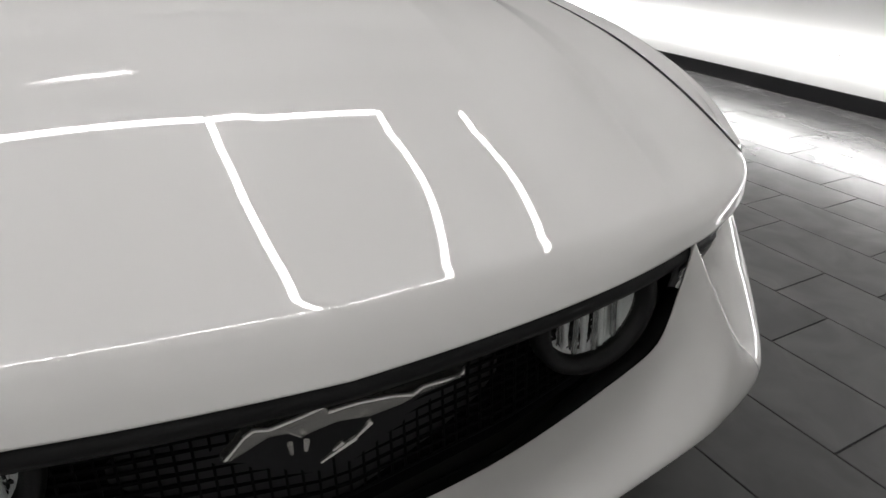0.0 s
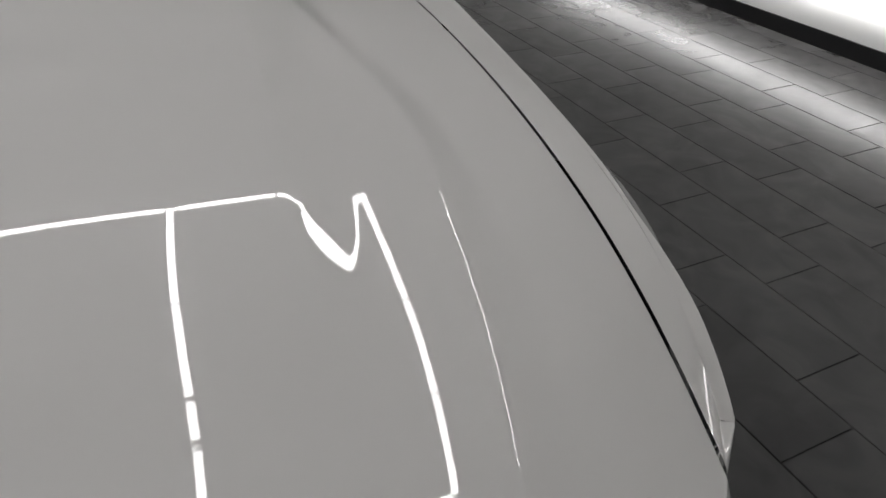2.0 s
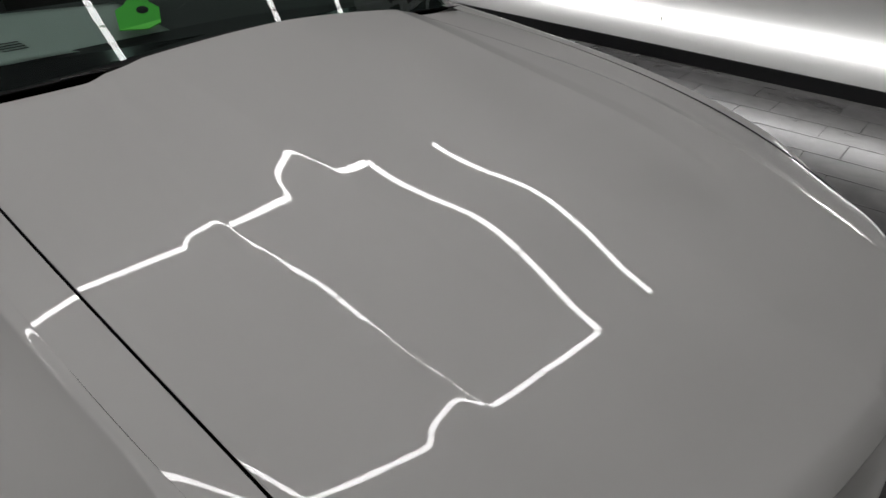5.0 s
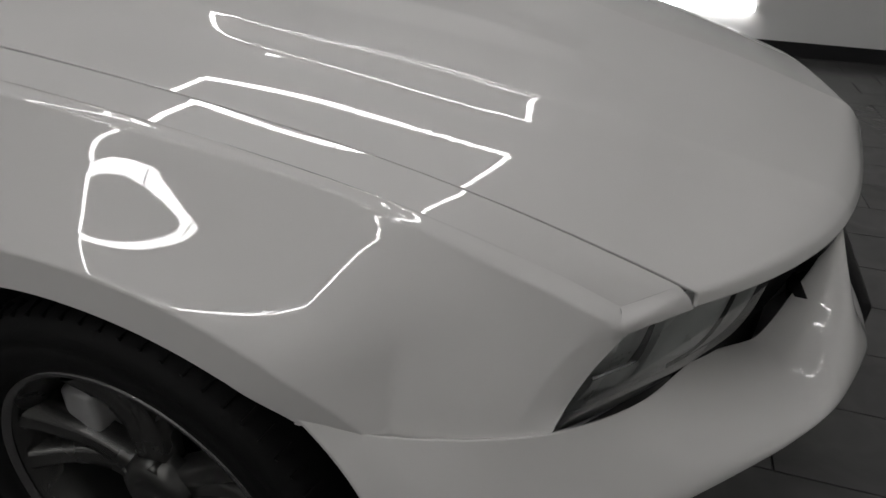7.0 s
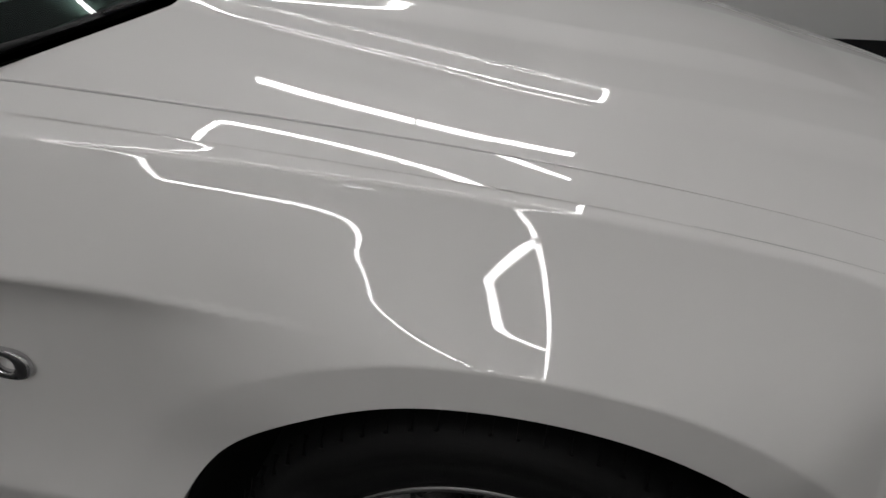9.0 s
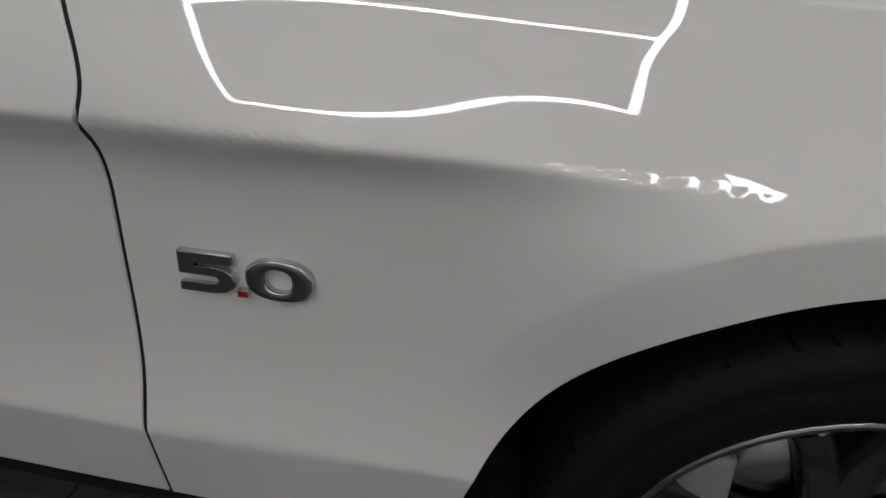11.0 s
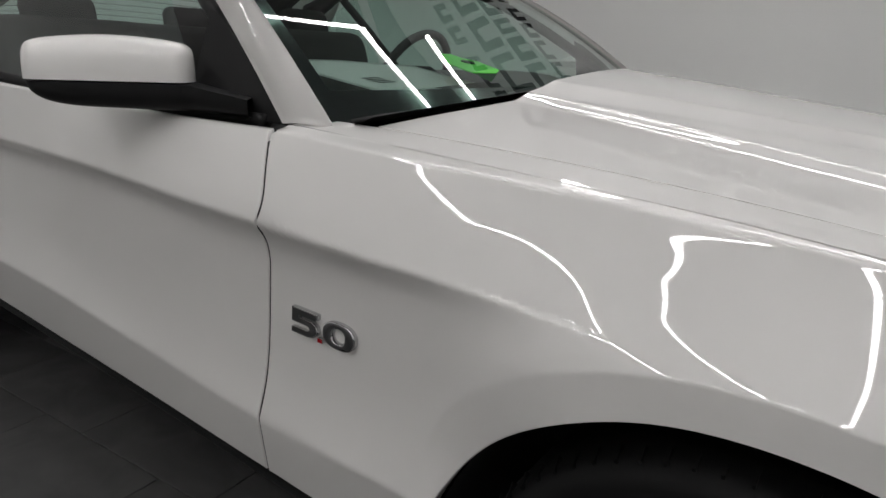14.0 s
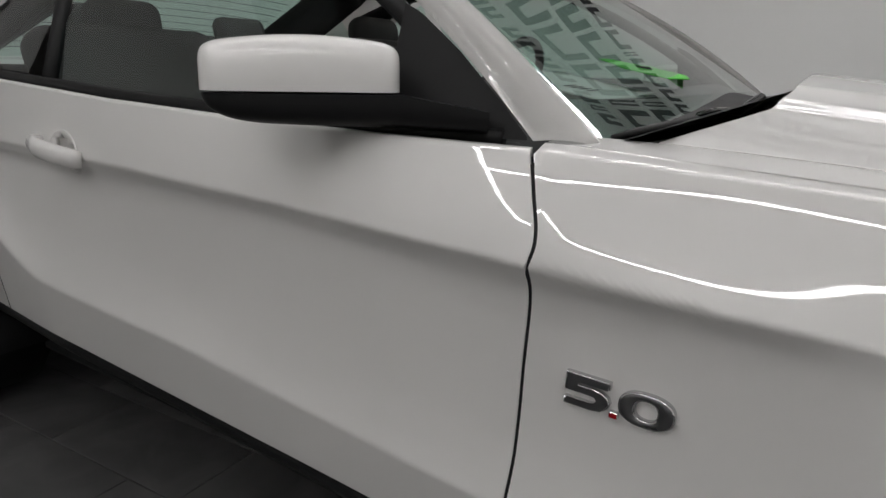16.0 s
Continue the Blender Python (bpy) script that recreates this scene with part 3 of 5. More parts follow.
# ---- doors ----
DOOR_END = -2.18


def door_at(u, v):
    xr = DOOR_END
    x = -0.7 + (xr + 0.7) * u
    zt, zl = shoulder_at(x)[2] - 0.004, sill_z(x)
    z = zl + (zt - zl) * v
    xs = seam_x(z) - 0.0055
    x = xs + (xr - xs) * u
    zt, zl = shoulder_at(x)[2] - 0.004, sill_z(x)
    z = zl + (zt - zl) * v
    return (x, -side_y(x, z), z)


db = grid(door_at, 0, 0, us=np.r_[0, 0.0012, 0.003, np.linspace(0.012, 0.99, 78), 0.998, 1], vs=np.r_[0, 0.003, np.linspace(0.01, 0.93, 104), np.linspace(0.936, 0.99, 14), 0.997, 1])
bmesh.ops.recalc_face_normals(db, faces=db.faces[:])
if sum(f.normal.y for f in db.faces) > 0:
    bmesh.ops.reverse_faces(db, faces=db.faces[:])
bmesh.ops.delete(db, geom=[f for f in db.faces if ((f.calc_center_median().x + 1.755) / 0.040) ** 2 + ((f.calc_center_median().z - 0.864) / 0.036) ** 2 < 1], context="FACES")
thicken(db, 0.012)
door_r, door_l = both("door", db, PAINT, "white door with a sharp character line")


both("door_seal", pipe([(seam_x(z) - 0.003, -side_y(seam_x(z) - 0.003, z) + 0.0135, z) for z in np.linspace(0.36, 0.925, 40)], 0.012, 8), DARK_VOID, "black rubber door seal")


# ---- rear quarters, tail and roof, closing the body behind the doors ----
def quarter_at(u, v):
    x = DOOR_END - 0.005 + (-3.72 - DOOR_END) * u
    zt, zl = shoulder_at(x)[2], sill_z(x)
    z = zl + (zt - zl) * v
    return (x, -side_y(x, z), z)


qb = grid(quarter_at, 90, 50)
bmesh.ops.delete(qb, geom=[f for f in qb.faces if math.hypot(f.calc_center_median().x + 2.72, f.calc_center_median().z - 0.345) < 0.40], context="FACES")
bmesh.ops.recalc_face_normals(qb, faces=qb.faces[:])
both("quarter_panel", qb, PAINT, "white rear quarter panel")
rb = bmesh.new()
pipe([(-2.72 + 0.40 * math.cos(a), -side_y(-2.72 + 0.40 * math.cos(a), 0.345 + 0.40 * math.sin(a)) + 0.004, 0.345 + 0.40 * math.sin(a)) for a in np.linspace(0.22, math.pi - 0.1, 40)], 0.012, 8, rb)
both("arch_trim", rb, PAINT)


def tail_at(u, v):
    y = -0.80 + 1.6 * u
    z = 0.28 + 0.75 * v
    return (-3.72 - 0.10 * (1 - (y / 0.8) ** 2) - 0.05 * math.sin(math.pi * v), y, z)


tl = grid(tail_at, 30, 16)
bmesh.ops.recalc_face_normals(tl, faces=tl.faces[:])
part("tail_panel", tl, PAINT, car)


def deck_at(u, v):
    x = -3.05 - 0.72 * u
    y = (-1 + 2 * v) * -shoulder_at(x)[1]
    return (x - 0.06 * (1 - (2 * v - 1) ** 2) * u, y, shoulder_at(x)[2] + 0.035 * (1 - (2 * v - 1) ** 2))


part("trunk_lid", thicken(grid(deck_at, 24, 24), 0.006), PAINT, car)

APIL_OUT = [(-0.736, -0.829, 0.957), (-0.880, -0.797, 1.092), (-1.074, -0.730, 1.225), (-1.36, -0.640, 1.345)]
APIL_IN = [(-0.652, -0.792, 0.951), (-0.853, -0.752, 1.125), (-1.053, -0.690, 1.255), (-1.32, -0.600, 1.365)]


def pillar_at(u, v):
    a, b = bez(APIL_OUT, u), bez(APIL_IN, u)
    p = a + (b - a) * v
    n = Vector((0.5, -0.7, 0.5)) * 0.012 * math.sin(math.pi * v)
    return Vector(p) + n


pb = thicken(grid(pillar_at, 0, 0, us=np.linspace(-0.012, 1, 42), vs=np.linspace(0, 1, 9)), 0.01)
bmesh.ops.recalc_face_normals(pb, faces=pb.faces[:])
both("windshield_pillar", pb, PAINT, "white windshield pillar")


def roof_at(u, v):
    x = -1.32 - 0.98 * u
    half = 0.60 - 0.03 * u
    w = 2 * v - 1
    z = 1.365 + 0.03 * math.sin(math.pi * min(1, u * 0.9 + 0.1)) - 0.045 * u * u + 0.035 * (1 - w * w)
    return (x + 0.06 * (1 - w * w) * (1 - u), w * half, z)


part("roof", thicken(grid(roof_at, 30, 30), 0.02), PAINT, car)


def cpil_at(u, v):
    a = np.array((-2.25 - 0.85 * u, -0.60 - 0.255 * u ** 0.8, 1.345 - 0.30 * u))
    b = np.array((-2.02 - 0.45 * u, -0.64 - 0.24 * u ** 0.8, 1.33 - 0.295 * u))
    return a + (b - a) * v


cb = thicken(grid(cpil_at, 20, 6), 0.02)
both("roof_pillar", cb, PAINT)


def railing_at(u, v):
    a = np.array((-1.33 - 0.95 * u, -0.605 + 0.01 * u, 1.362 - 0.02 * u))
    b = np.array((-1.36 - 0.80 * u, -0.645 - 0.0 * u, 1.342 - 0.015 * u))
    return a + (b - a) * v


both("roof_rail", thicken(grid(railing_at, 20, 4), 0.015), PAINT)


# ---- windshield, side and rear glass ----
def shield_at(u, v, lift=0.0):
    w = 2 * v - 1
    e = bez(APIL_IN, u)
    y = w * -e[1] * 0.995
    bow = 1 - abs(w) ** 2.16
    belly = 0.034 * (1 - abs(w) ** 3) * math.sin(math.pi * u)
    return (e[0] - 0.012 + 0.090 * bow * (1 - 0.75 * u), y, e[2] - 0.006 + bow * (0.046 * u + 0.008) - belly + lift)


shield = part("windshield", grid(shield_at, 30, 40), GLASS_SHIELD, car, "tinted laminated windshield reflecting the room")
shield.visible_shadow = False
# black frit band round the pane, just inside it
fr = bmesh.new()
for us, vs in ((np.linspace(0, 1, 30), np.linspace(0.0, 0.03, 3)), (np.linspace(0, 1, 30), np.linspace(0.97, 1, 3)), (np.linspace(0, 0.12, 6), np.linspace(0.03, 0.97, 30))):
    grid(lambda u, v: Vector(shield_at(u, v)) + Vector((-0.003, 0, -0.003)), 0, 0, fr, us=us, vs=vs)
part("frit_band", fr, GLOSS_BLACK, shield, "black printed border of the windshield")


def rearglass_at(u, v):
    w = 2 * v - 1
    return (-2.25 - 0.82 * u - 0.03 * (1 - w * w), w * (0.57 + 0.2 * u), 1.355 - 0.31 * u + 0.035 * (1 - w * w))


rg = part("rear_window", grid(rearglass_at, 12, 20), GLASS_SIDE, car)
rg.visible_shadow = False
for k in range(13):
    f = 0.12 + 0.76 * k / 12
    part("defroster_line", pipe([Vector(rearglass_at(f, v)) + Vector((0.003, 0, -0.004)) for v in np.linspace(0.17, 0.83, 12)], 0.0012, 4), DARK_VOID, rg)
for vs in (np.linspace(-0.06, 0.17, 4), np.linspace(0.83, 1.06, 4)):
    tr = grid(lambda u, v: Vector(rearglass_at(u, v)) + Vector((0.015, 0, -0.018)), 0, 0, us=np.linspace(-0.02, 1.0, 10), vs=vs)
    part("rear_pillar_trim", thicken(tr, 0.006), TRIM_CLOTH, car, "charcoal trim inside the rear pillar")


def sideglass_at(u, v):
    x0 = np.interp(v, [0, 1], [-0.86, -1.36])
    x = x0 + (-1.93 - x0) * u
    zb, zt = shoulder_at(x)[2] - 0.01, np.interp(x, [-2.1, -1.5, -1.36, -1.2, -1.054, -0.9, -0.86], [1.30, 1.335, 1.338, 1.285, 1.205, 1.10, 1.06])
    z = zb + (zt - zb) * v
    return (x, shoulder_at(x)[1] + 0.022 + (z - zb) / 0.36 * 0.205, z)


sg = grid(sideglass_at, 30, 16)
for o in both("side_window", sg, GLASS_SIDE, "tinted side window"):
    o.visible_shadow = False


def quarterglass_at(u, v):
    x = -1.99 - (0.42 + 0.0 * v) * u
    zb, zt = shoulder_at(x)[2] + 0.01, np.interp(x, [-2.42, -2.2, -1.99], [1.10, 1.23, 1.305])
    z = zb + (zt - zb) * v
    return (x, shoulder_at(x)[1] + 0.03 + (z - zb) / 0.36 * 0.205, z)


for o in both("quarter_window", grid(quarterglass_at, 10, 8), GLASS_SIDE):
    o.visible_shadow = False
# black belt moulding and window frames
both("belt_moulding", pipe([(x, shoulder_at(x)[1] + 0.012, shoulder_at(x)[2] - 0.002) for x in np.linspace(-0.78, -2.45, 40)], 0.013, 8), BLACK_PLASTIC, "black rubber belt moulding")
both("window_frame", pipe([Vector(bez(APIL_OUT, t)) + Vector((-0.036, 0.022, -0.018)) for t in np.linspace(0.05, 1, 24)] + [(-1.7, -0.635, 1.345), (-2.0, -0.63, 1.325), (-2.25, -0.67, 1.24), (-2.43, -0.80, 1.07)], [0.017] * 25 + [0.022, 0.045, 0.045], 8), BLACK_PLASTIC, "black window surround")
both("window_post", pipe([(-1.885, -0.864, 1.0), (-1.985, -0.762, 1.17), (-2.07, -0.655, 1.32)], 0.017, 8), BLACK_PLASTIC)


# ---- front bumper ----
BT = np.array([(0.322, 0.917, 0.637), (0.408, 0.902, 0.629), (0.578, 0.832, 0.632), (0.665, 0.715, 0.607), (0.732, 0.568, 0.586), (0.797, 0.490, 0.575), (0.843, 0.452, 0.660), (0.872, 0.432, 0.746), (0.880, 0.412, 0.690), (0.888, 0.388, 0.635), (0.897, 0.300, 0.595), (0.912, 0.150, 0.560), (0.920, 0.0, 0.545)])
BMID = np.array([(0.436, 0.937, 0.475), (0.490, 0.928, 0.478), (0.621, 0.857, 0.490), (0.736, 0.751, 0.509), (0.854, 0.628, 0.530), (0.890, 0.583, 0.539), (0.914, 0.545, 0.544), (0.935, 0.498, 0.548), (0.951, 0.455, 0.550), (0.964, 0.413, 0.549), (0.976, 0.337, 0.542), (0.990, 0.167, 0.517), (0.993, 0.000, 0.496)])
idx = np.arange(len(BT))
bt_f = [table(idx, BT[:, k]) for k in range(3)]
even = np.array([np.average(BT, axis=0, weights=np.exp(-0.5 * ((idx - k) / 1.0) ** 2)) for k in idx])
even_f = [table(idx, even[:, k]) for k in range(3)]
bm_f = [table(idx, BMID[:, k]) for k in range(3)]


def bumper_at(u, v):
    k = u * (len(BT) - 1)
    t, m = Vector([f(k) for f in bt_f]), Vector([f(k) for f in bm_f])
    inward = smooth(0.94, 0.82, m.y)
    low = Vector((m.x - 0.17 * inward + 0.02 * (1 - inward), m.y - 0.16 * inward * smooth(0.1, 0.7, m.y) - 0.02, 0.24))
    if v < 0.62:
        q = v / 0.62
        g = Vector([f(k) for f in even_f])
        ctl = Vector((m.x + (g.x - m.x) * 0.35, m.y + (g.y - m.y) * 0.35, g.z * 0.62 + m.z * 0.38))
        ctl2 = Vector((m.x + 0.004, m.y + 0.003, m.z + 0.03 * min(1.0, max(0.1, (t.z - m.z) / 0.1))))
        p = Vector(bez([t, ctl, ctl2, m], q))
    else:
        q = (v - 0.62) / 0.38
        p = m + (low - m) * q + Vector((0.02, 0.012, 0)) * math.sin(math.pi * q) * 0.4
    return (p.x, -p.y, p.z)


bb = grid(bumper_at, 0, 0, us=np.linspace(0, 1, 131), vs=np.r_[0, 0.004, 0.01, np.linspace(0.03, 0.6, 26), 0.613, 0.62, 0.627, np.linspace(0.64, 1, 14)])
b2 = mirrored(bb)
merge(bb, b2)
bmesh.ops.remove_doubles(bb, verts=bb.verts, dist=0.0005)
bmesh.ops.recalc_face_normals(bb, faces=bb.faces[:])
thicken(bb, 0.005)
part("bumper", bb, PAINT, car, "white front bumper with rounded corners")


holder = box((0.022, 0.34, 0.15), (1.030, 0.02, 0.405), 0.006)
merge(holder, box((0.030, 0.36, 0.014), (1.032, 0.02, 0.335), 0.004))
part("plate_holder", holder, BLACK_PLASTIC, car, "empty black plastic plate holder on the bumper")

# ---- grille ----
def grille_at(u, v):
    y = -0.50 + 1.0 * u
    a = abs(y)
    zt = lip_at(-a)[2] - 0.012
    zb = float(np.interp(a, [0, 0.2, 0.4, 0.455, 0.5], [0.535, 0.560, 0.62, 0.68, 0.74]))
    z = zt + (zb - zt) * v
    return (float(np.interp(a, [0, 0.3, 0.5], [0.885, 0.862, 0.80])) - 0.012 * math.sin(math.pi * v), y, z)


grille = part("grille", grid(grille_at, 40, 10), GRILLE_DEEP, car, "black upper grille")
part("grille_frame", pipe([(lip_at(-abs(y))[0] - 0.018, y, lip_at(-abs(y))[2] - 0.016) for y in np.linspace(-0.49, 0.49, 50)], 0.012, 8), BLACK_PLASTIC, grille)
for k in range(13):
    f = 0.10 + 0.80 * k / 12
    part("grille_bar", pipe([Vector(grille_at(u, f)) + Vector((0.004, 0, 0)) for u in np.linspace(0.04, 0.96, 30)], 0.0022, 5), GRILLE, grille)
for k in range(61):
    u = 0.05 + 0.90 * k / 60
    part("grille_strut", pipe([Vector(grille_at(u, f)) + Vector((0.003, 0, 0)) for f in (0.10, 0.5, 0.90)], 0.0018, 4), GRILLE, grille)
part("grille_sill", pipe([(np.interp(abs(y), [0, 0.2, 0.4, 0.455], [0.905, 0.897, 0.865, 0.85]), y, np.interp(abs(y), [0, 0.2, 0.4, 0.455], [0.512, 0.535, 0.605, 0.66])) for y in np.linspace(-0.455, 0.455, 50)], 0.02, 8), BLACK_PLASTIC, grille)


def fog_lamp(side):
    c = Vector((0.862, side * 0.303, 0.688))
    e = new("fog_lamp")
    e.parent = car
    e.location = c
    e["label"] = "round clear fog lamp in a black bezel"
    def ring(prof, sides=40):
        bm = bmesh.new()
        rows = [[bm.verts.new((x, r * math.cos(a), r * math.sin(a))) for a in np.linspace(0, 2 * math.pi, sides, endpoint=False)] for x, r in prof]
        for a, b in zip(rows, rows[1:]):
            for k in range(sides):
                bm.faces.new((a[k], a[(k + 1) % sides], b[(k + 1) % sides], b[k]))
        return bm
    part("bezel", ring([(-0.04, 0.080), (0.012, 0.080), (0.02, 0.075), (0.018, 0.064), (-0.01, 0.058)]), BLACK_PLASTIC, e)
    part("reflector", ring([(-0.020, 0.001), (-0.018, 0.03), (-0.012, 0.050), (0.0, 0.060)]), LAMP_PALE, e)
    for k in range(13):
        y = -0.050 + 0.0083 * k
        h = math.sqrt(max(0.0003, 0.057 ** 2 - (abs(y) + 0.003) ** 2))
        d = 0.003 * ((k * 5) % 3 - 1)
        part("lens_flute", moved(box((0.006, 0.0066, 2 * h), (0, 0, 0), 0.002), Matrix.Translation((-0.004 + d, y, 0)) @ Matrix.Rotation(0.30 * ((k * 7) % 4 - 1.5), 4, "Z") @ Matrix.Rotation(-0.12, 4, "Y") @ Matrix.Rotation(0.08 * (k % 3 - 1), 4, "X")), LAMP_GREY if k % 3 == 1 else LAMP_PALE, e)
    g = part("lens", ring([(0.010, 0.061), (0.015, 0.041), (0.018, 0.02), (0.0185, 0.001)]), GLASS_CLEAR, e)
    g.visible_shadow = False
    return e


fog_lamp(1), fog_lamp(-1)

# ---- headlamps ----
L_UP = [(0.630, -0.768, 0.729), (0.676, -0.716, 0.735), (0.730, -0.650, 0.735), (0.782, -0.575, 0.722)]
L_LOW = [(0.582, -0.822, 0.628), (0.64, -0.745, 0.615), (0.69, -0.655, 0.600), (0.732, -0.570, 0.587)]


def lens_at(u, v, deep=0.0):
    a, b = bez(L_UP, u), bez(L_LOW, u)
    p = a + (b - a) * v
    return Vector(p) + Vector((0.6, -0.75, 0.1)) * (0.014 * math.sin(math.pi * v) - deep)


def headlamp(side):
    e = new("headlamp")
    e.parent = car
    e["label"] = "clear headlamp with dark inner bezel"
    def flip(bm):
        if side > 0:
            bmesh.ops.scale(bm, vec=(1, -1, 1), verts=bm.verts)
        bmesh.ops.recalc_face_normals(bm, faces=bm.faces[:])
        return bm
    g = part("lens", flip(grid(lens_at, 24, 10)), GLASS_CLEAR, e)
    g.visible_shadow = False
    part("housing", flip(grid(lambda u, v: lens_at(u, 1.5 * v - 0.1, 0.030 * math.sin(math.pi * min(1, max(0, v))) ** 0.5 + 0.014), 20, 16)), LAMP_PALE, e, "pale grey lamp housing")
    part("bezel", flip(thicken(grid(lambda u, v: lens_at(u, 0.84 + 0.18 * v, 0.010 * (1 - v)), 24, 4), 0.004)), LAMP_INNER, e, "grey bezel along the lamp's lower edge")
    part("inner_bezel", flip(thicken(grid(lambda u, v: lens_at(0.84 + 0.16 * u, v, 0.012), 4, 10), 0.004)), LAMP_INNER, e)
    part("reflector", flip(thicken(grid(lambda u, v: lens_at(0.36 + 0.46 * u, 0.06 + 0.76 * v, 0.016 + 0.018 * math.sin(math.pi * u) * math.sin(math.pi * v)), 16, 10), 0.004)), LAMP_PALE, e, "pale silver lamp reflector")
    part("reflector", flip(thicken(grid(lambda u, v: lens_at(0.04 + 0.28 * u, 0.50 + 0.33 * v, 0.016 + 0.010 * math.sin(math.pi * u)), 8, 6), 0.004)), LAMP_PALE, e)
    part("divider", flip(thicken(grid(lambda u, v: lens_at(0.31 + 0.06 * u, 0.04 + 0.82 * v, 0.018 + 0.02 * u), 4, 8), 0.004)), LAMP_DARK, e)
    part("light_strip", flip(pipe([lens_at(u, 0.46, 0.016) for u in np.linspace(0.02, 0.27, 8)], 0.0022, 6)), CHROME, e, "thin chrome strip")
    return e


headlamp(-1), headlamp(1)
# dark recess between each headlamp and the grille
def surround_at(u, v):
    left = Vector((0.782, -0.575, 0.722)).lerp(Vector((0.732, -0.568, 0.585)), v)
    right = Vector(bez([(0.868, -0.436, 0.742), (0.840, -0.455, 0.655), (0.800, -0.485, 0.560), (0.732, -0.568, 0.585)], v))
    return left.lerp(right, u) + Vector((-0.010, 0.008, 0.0))


both("lamp_surround", grid(surround_at, 10, 14), GRILLE, "black panel between headlamp and grille")
part("grille_shroud", grid(lambda u, v: (lip_at(-abs(1.24 * u - 0.62))[0] - 0.075, 1.24 * u - 0.62, lip_at(-abs(1.24 * u - 0.62))[2] - 0.003 - 0.26 * v), 40, 4), DARK_VOID, car)

# ---- running emblem on the grille: a long low silver shape ----
em = extrude_outline([(-0.130, -0.004), (-0.124, 0.002), (-0.107, 0.021), (-0.096, 0.027), (-0.081, 0.021), (-0.052, 0.024), (-0.026, 0.028), (-0.022, 0.018), (0.007, 0.017), (0.044, 0.010), (0.068, 0.001), (0.079, 0.008), (0.098, 0.007), (0.122, 0.005), (0.131, 0.016), (0.130, 0.003), (0.103, -0.003), (0.074, -0.004), (0.055, -0.010), (0.018, -0.012), (-0.014, -0.003), (-0.038, -0.005), (-0.054, -0.009), (-0.065, 0.004), (-0.083, 0.008), (-0.099, 0.002), (-0.123, -0.008)], 0.012, bevel=0.003)
for a, b in (((0.018, -0.010), (0.000, -0.026)), ((0.000, -0.026), (-0.040, -0.046)), ((-0.050, -0.006), (-0.052, -0.020)), ((-0.066, -0.002), (-0.066, -0.018)), ((-0.014, -0.026), (-0.026, -0.034))):
    merge(em, pipe([(*a, 0.006), (*b, 0.006)], [0.0035, 0.002], 6))
part("emblem", moved(em, Matrix.Translation((0.910, 0.012, 0.677)) @ Matrix.Rotation(math.pi / 2, 4, "Z") @ Matrix.Rotation(math.pi / 2, 4, "X") @ Matrix.Rotation(0.06, 4, "Z") @ Matrix.Diagonal((0.86, 0.72, 1, 1))), SILVER, grille, "silver emblem on the grille", False)


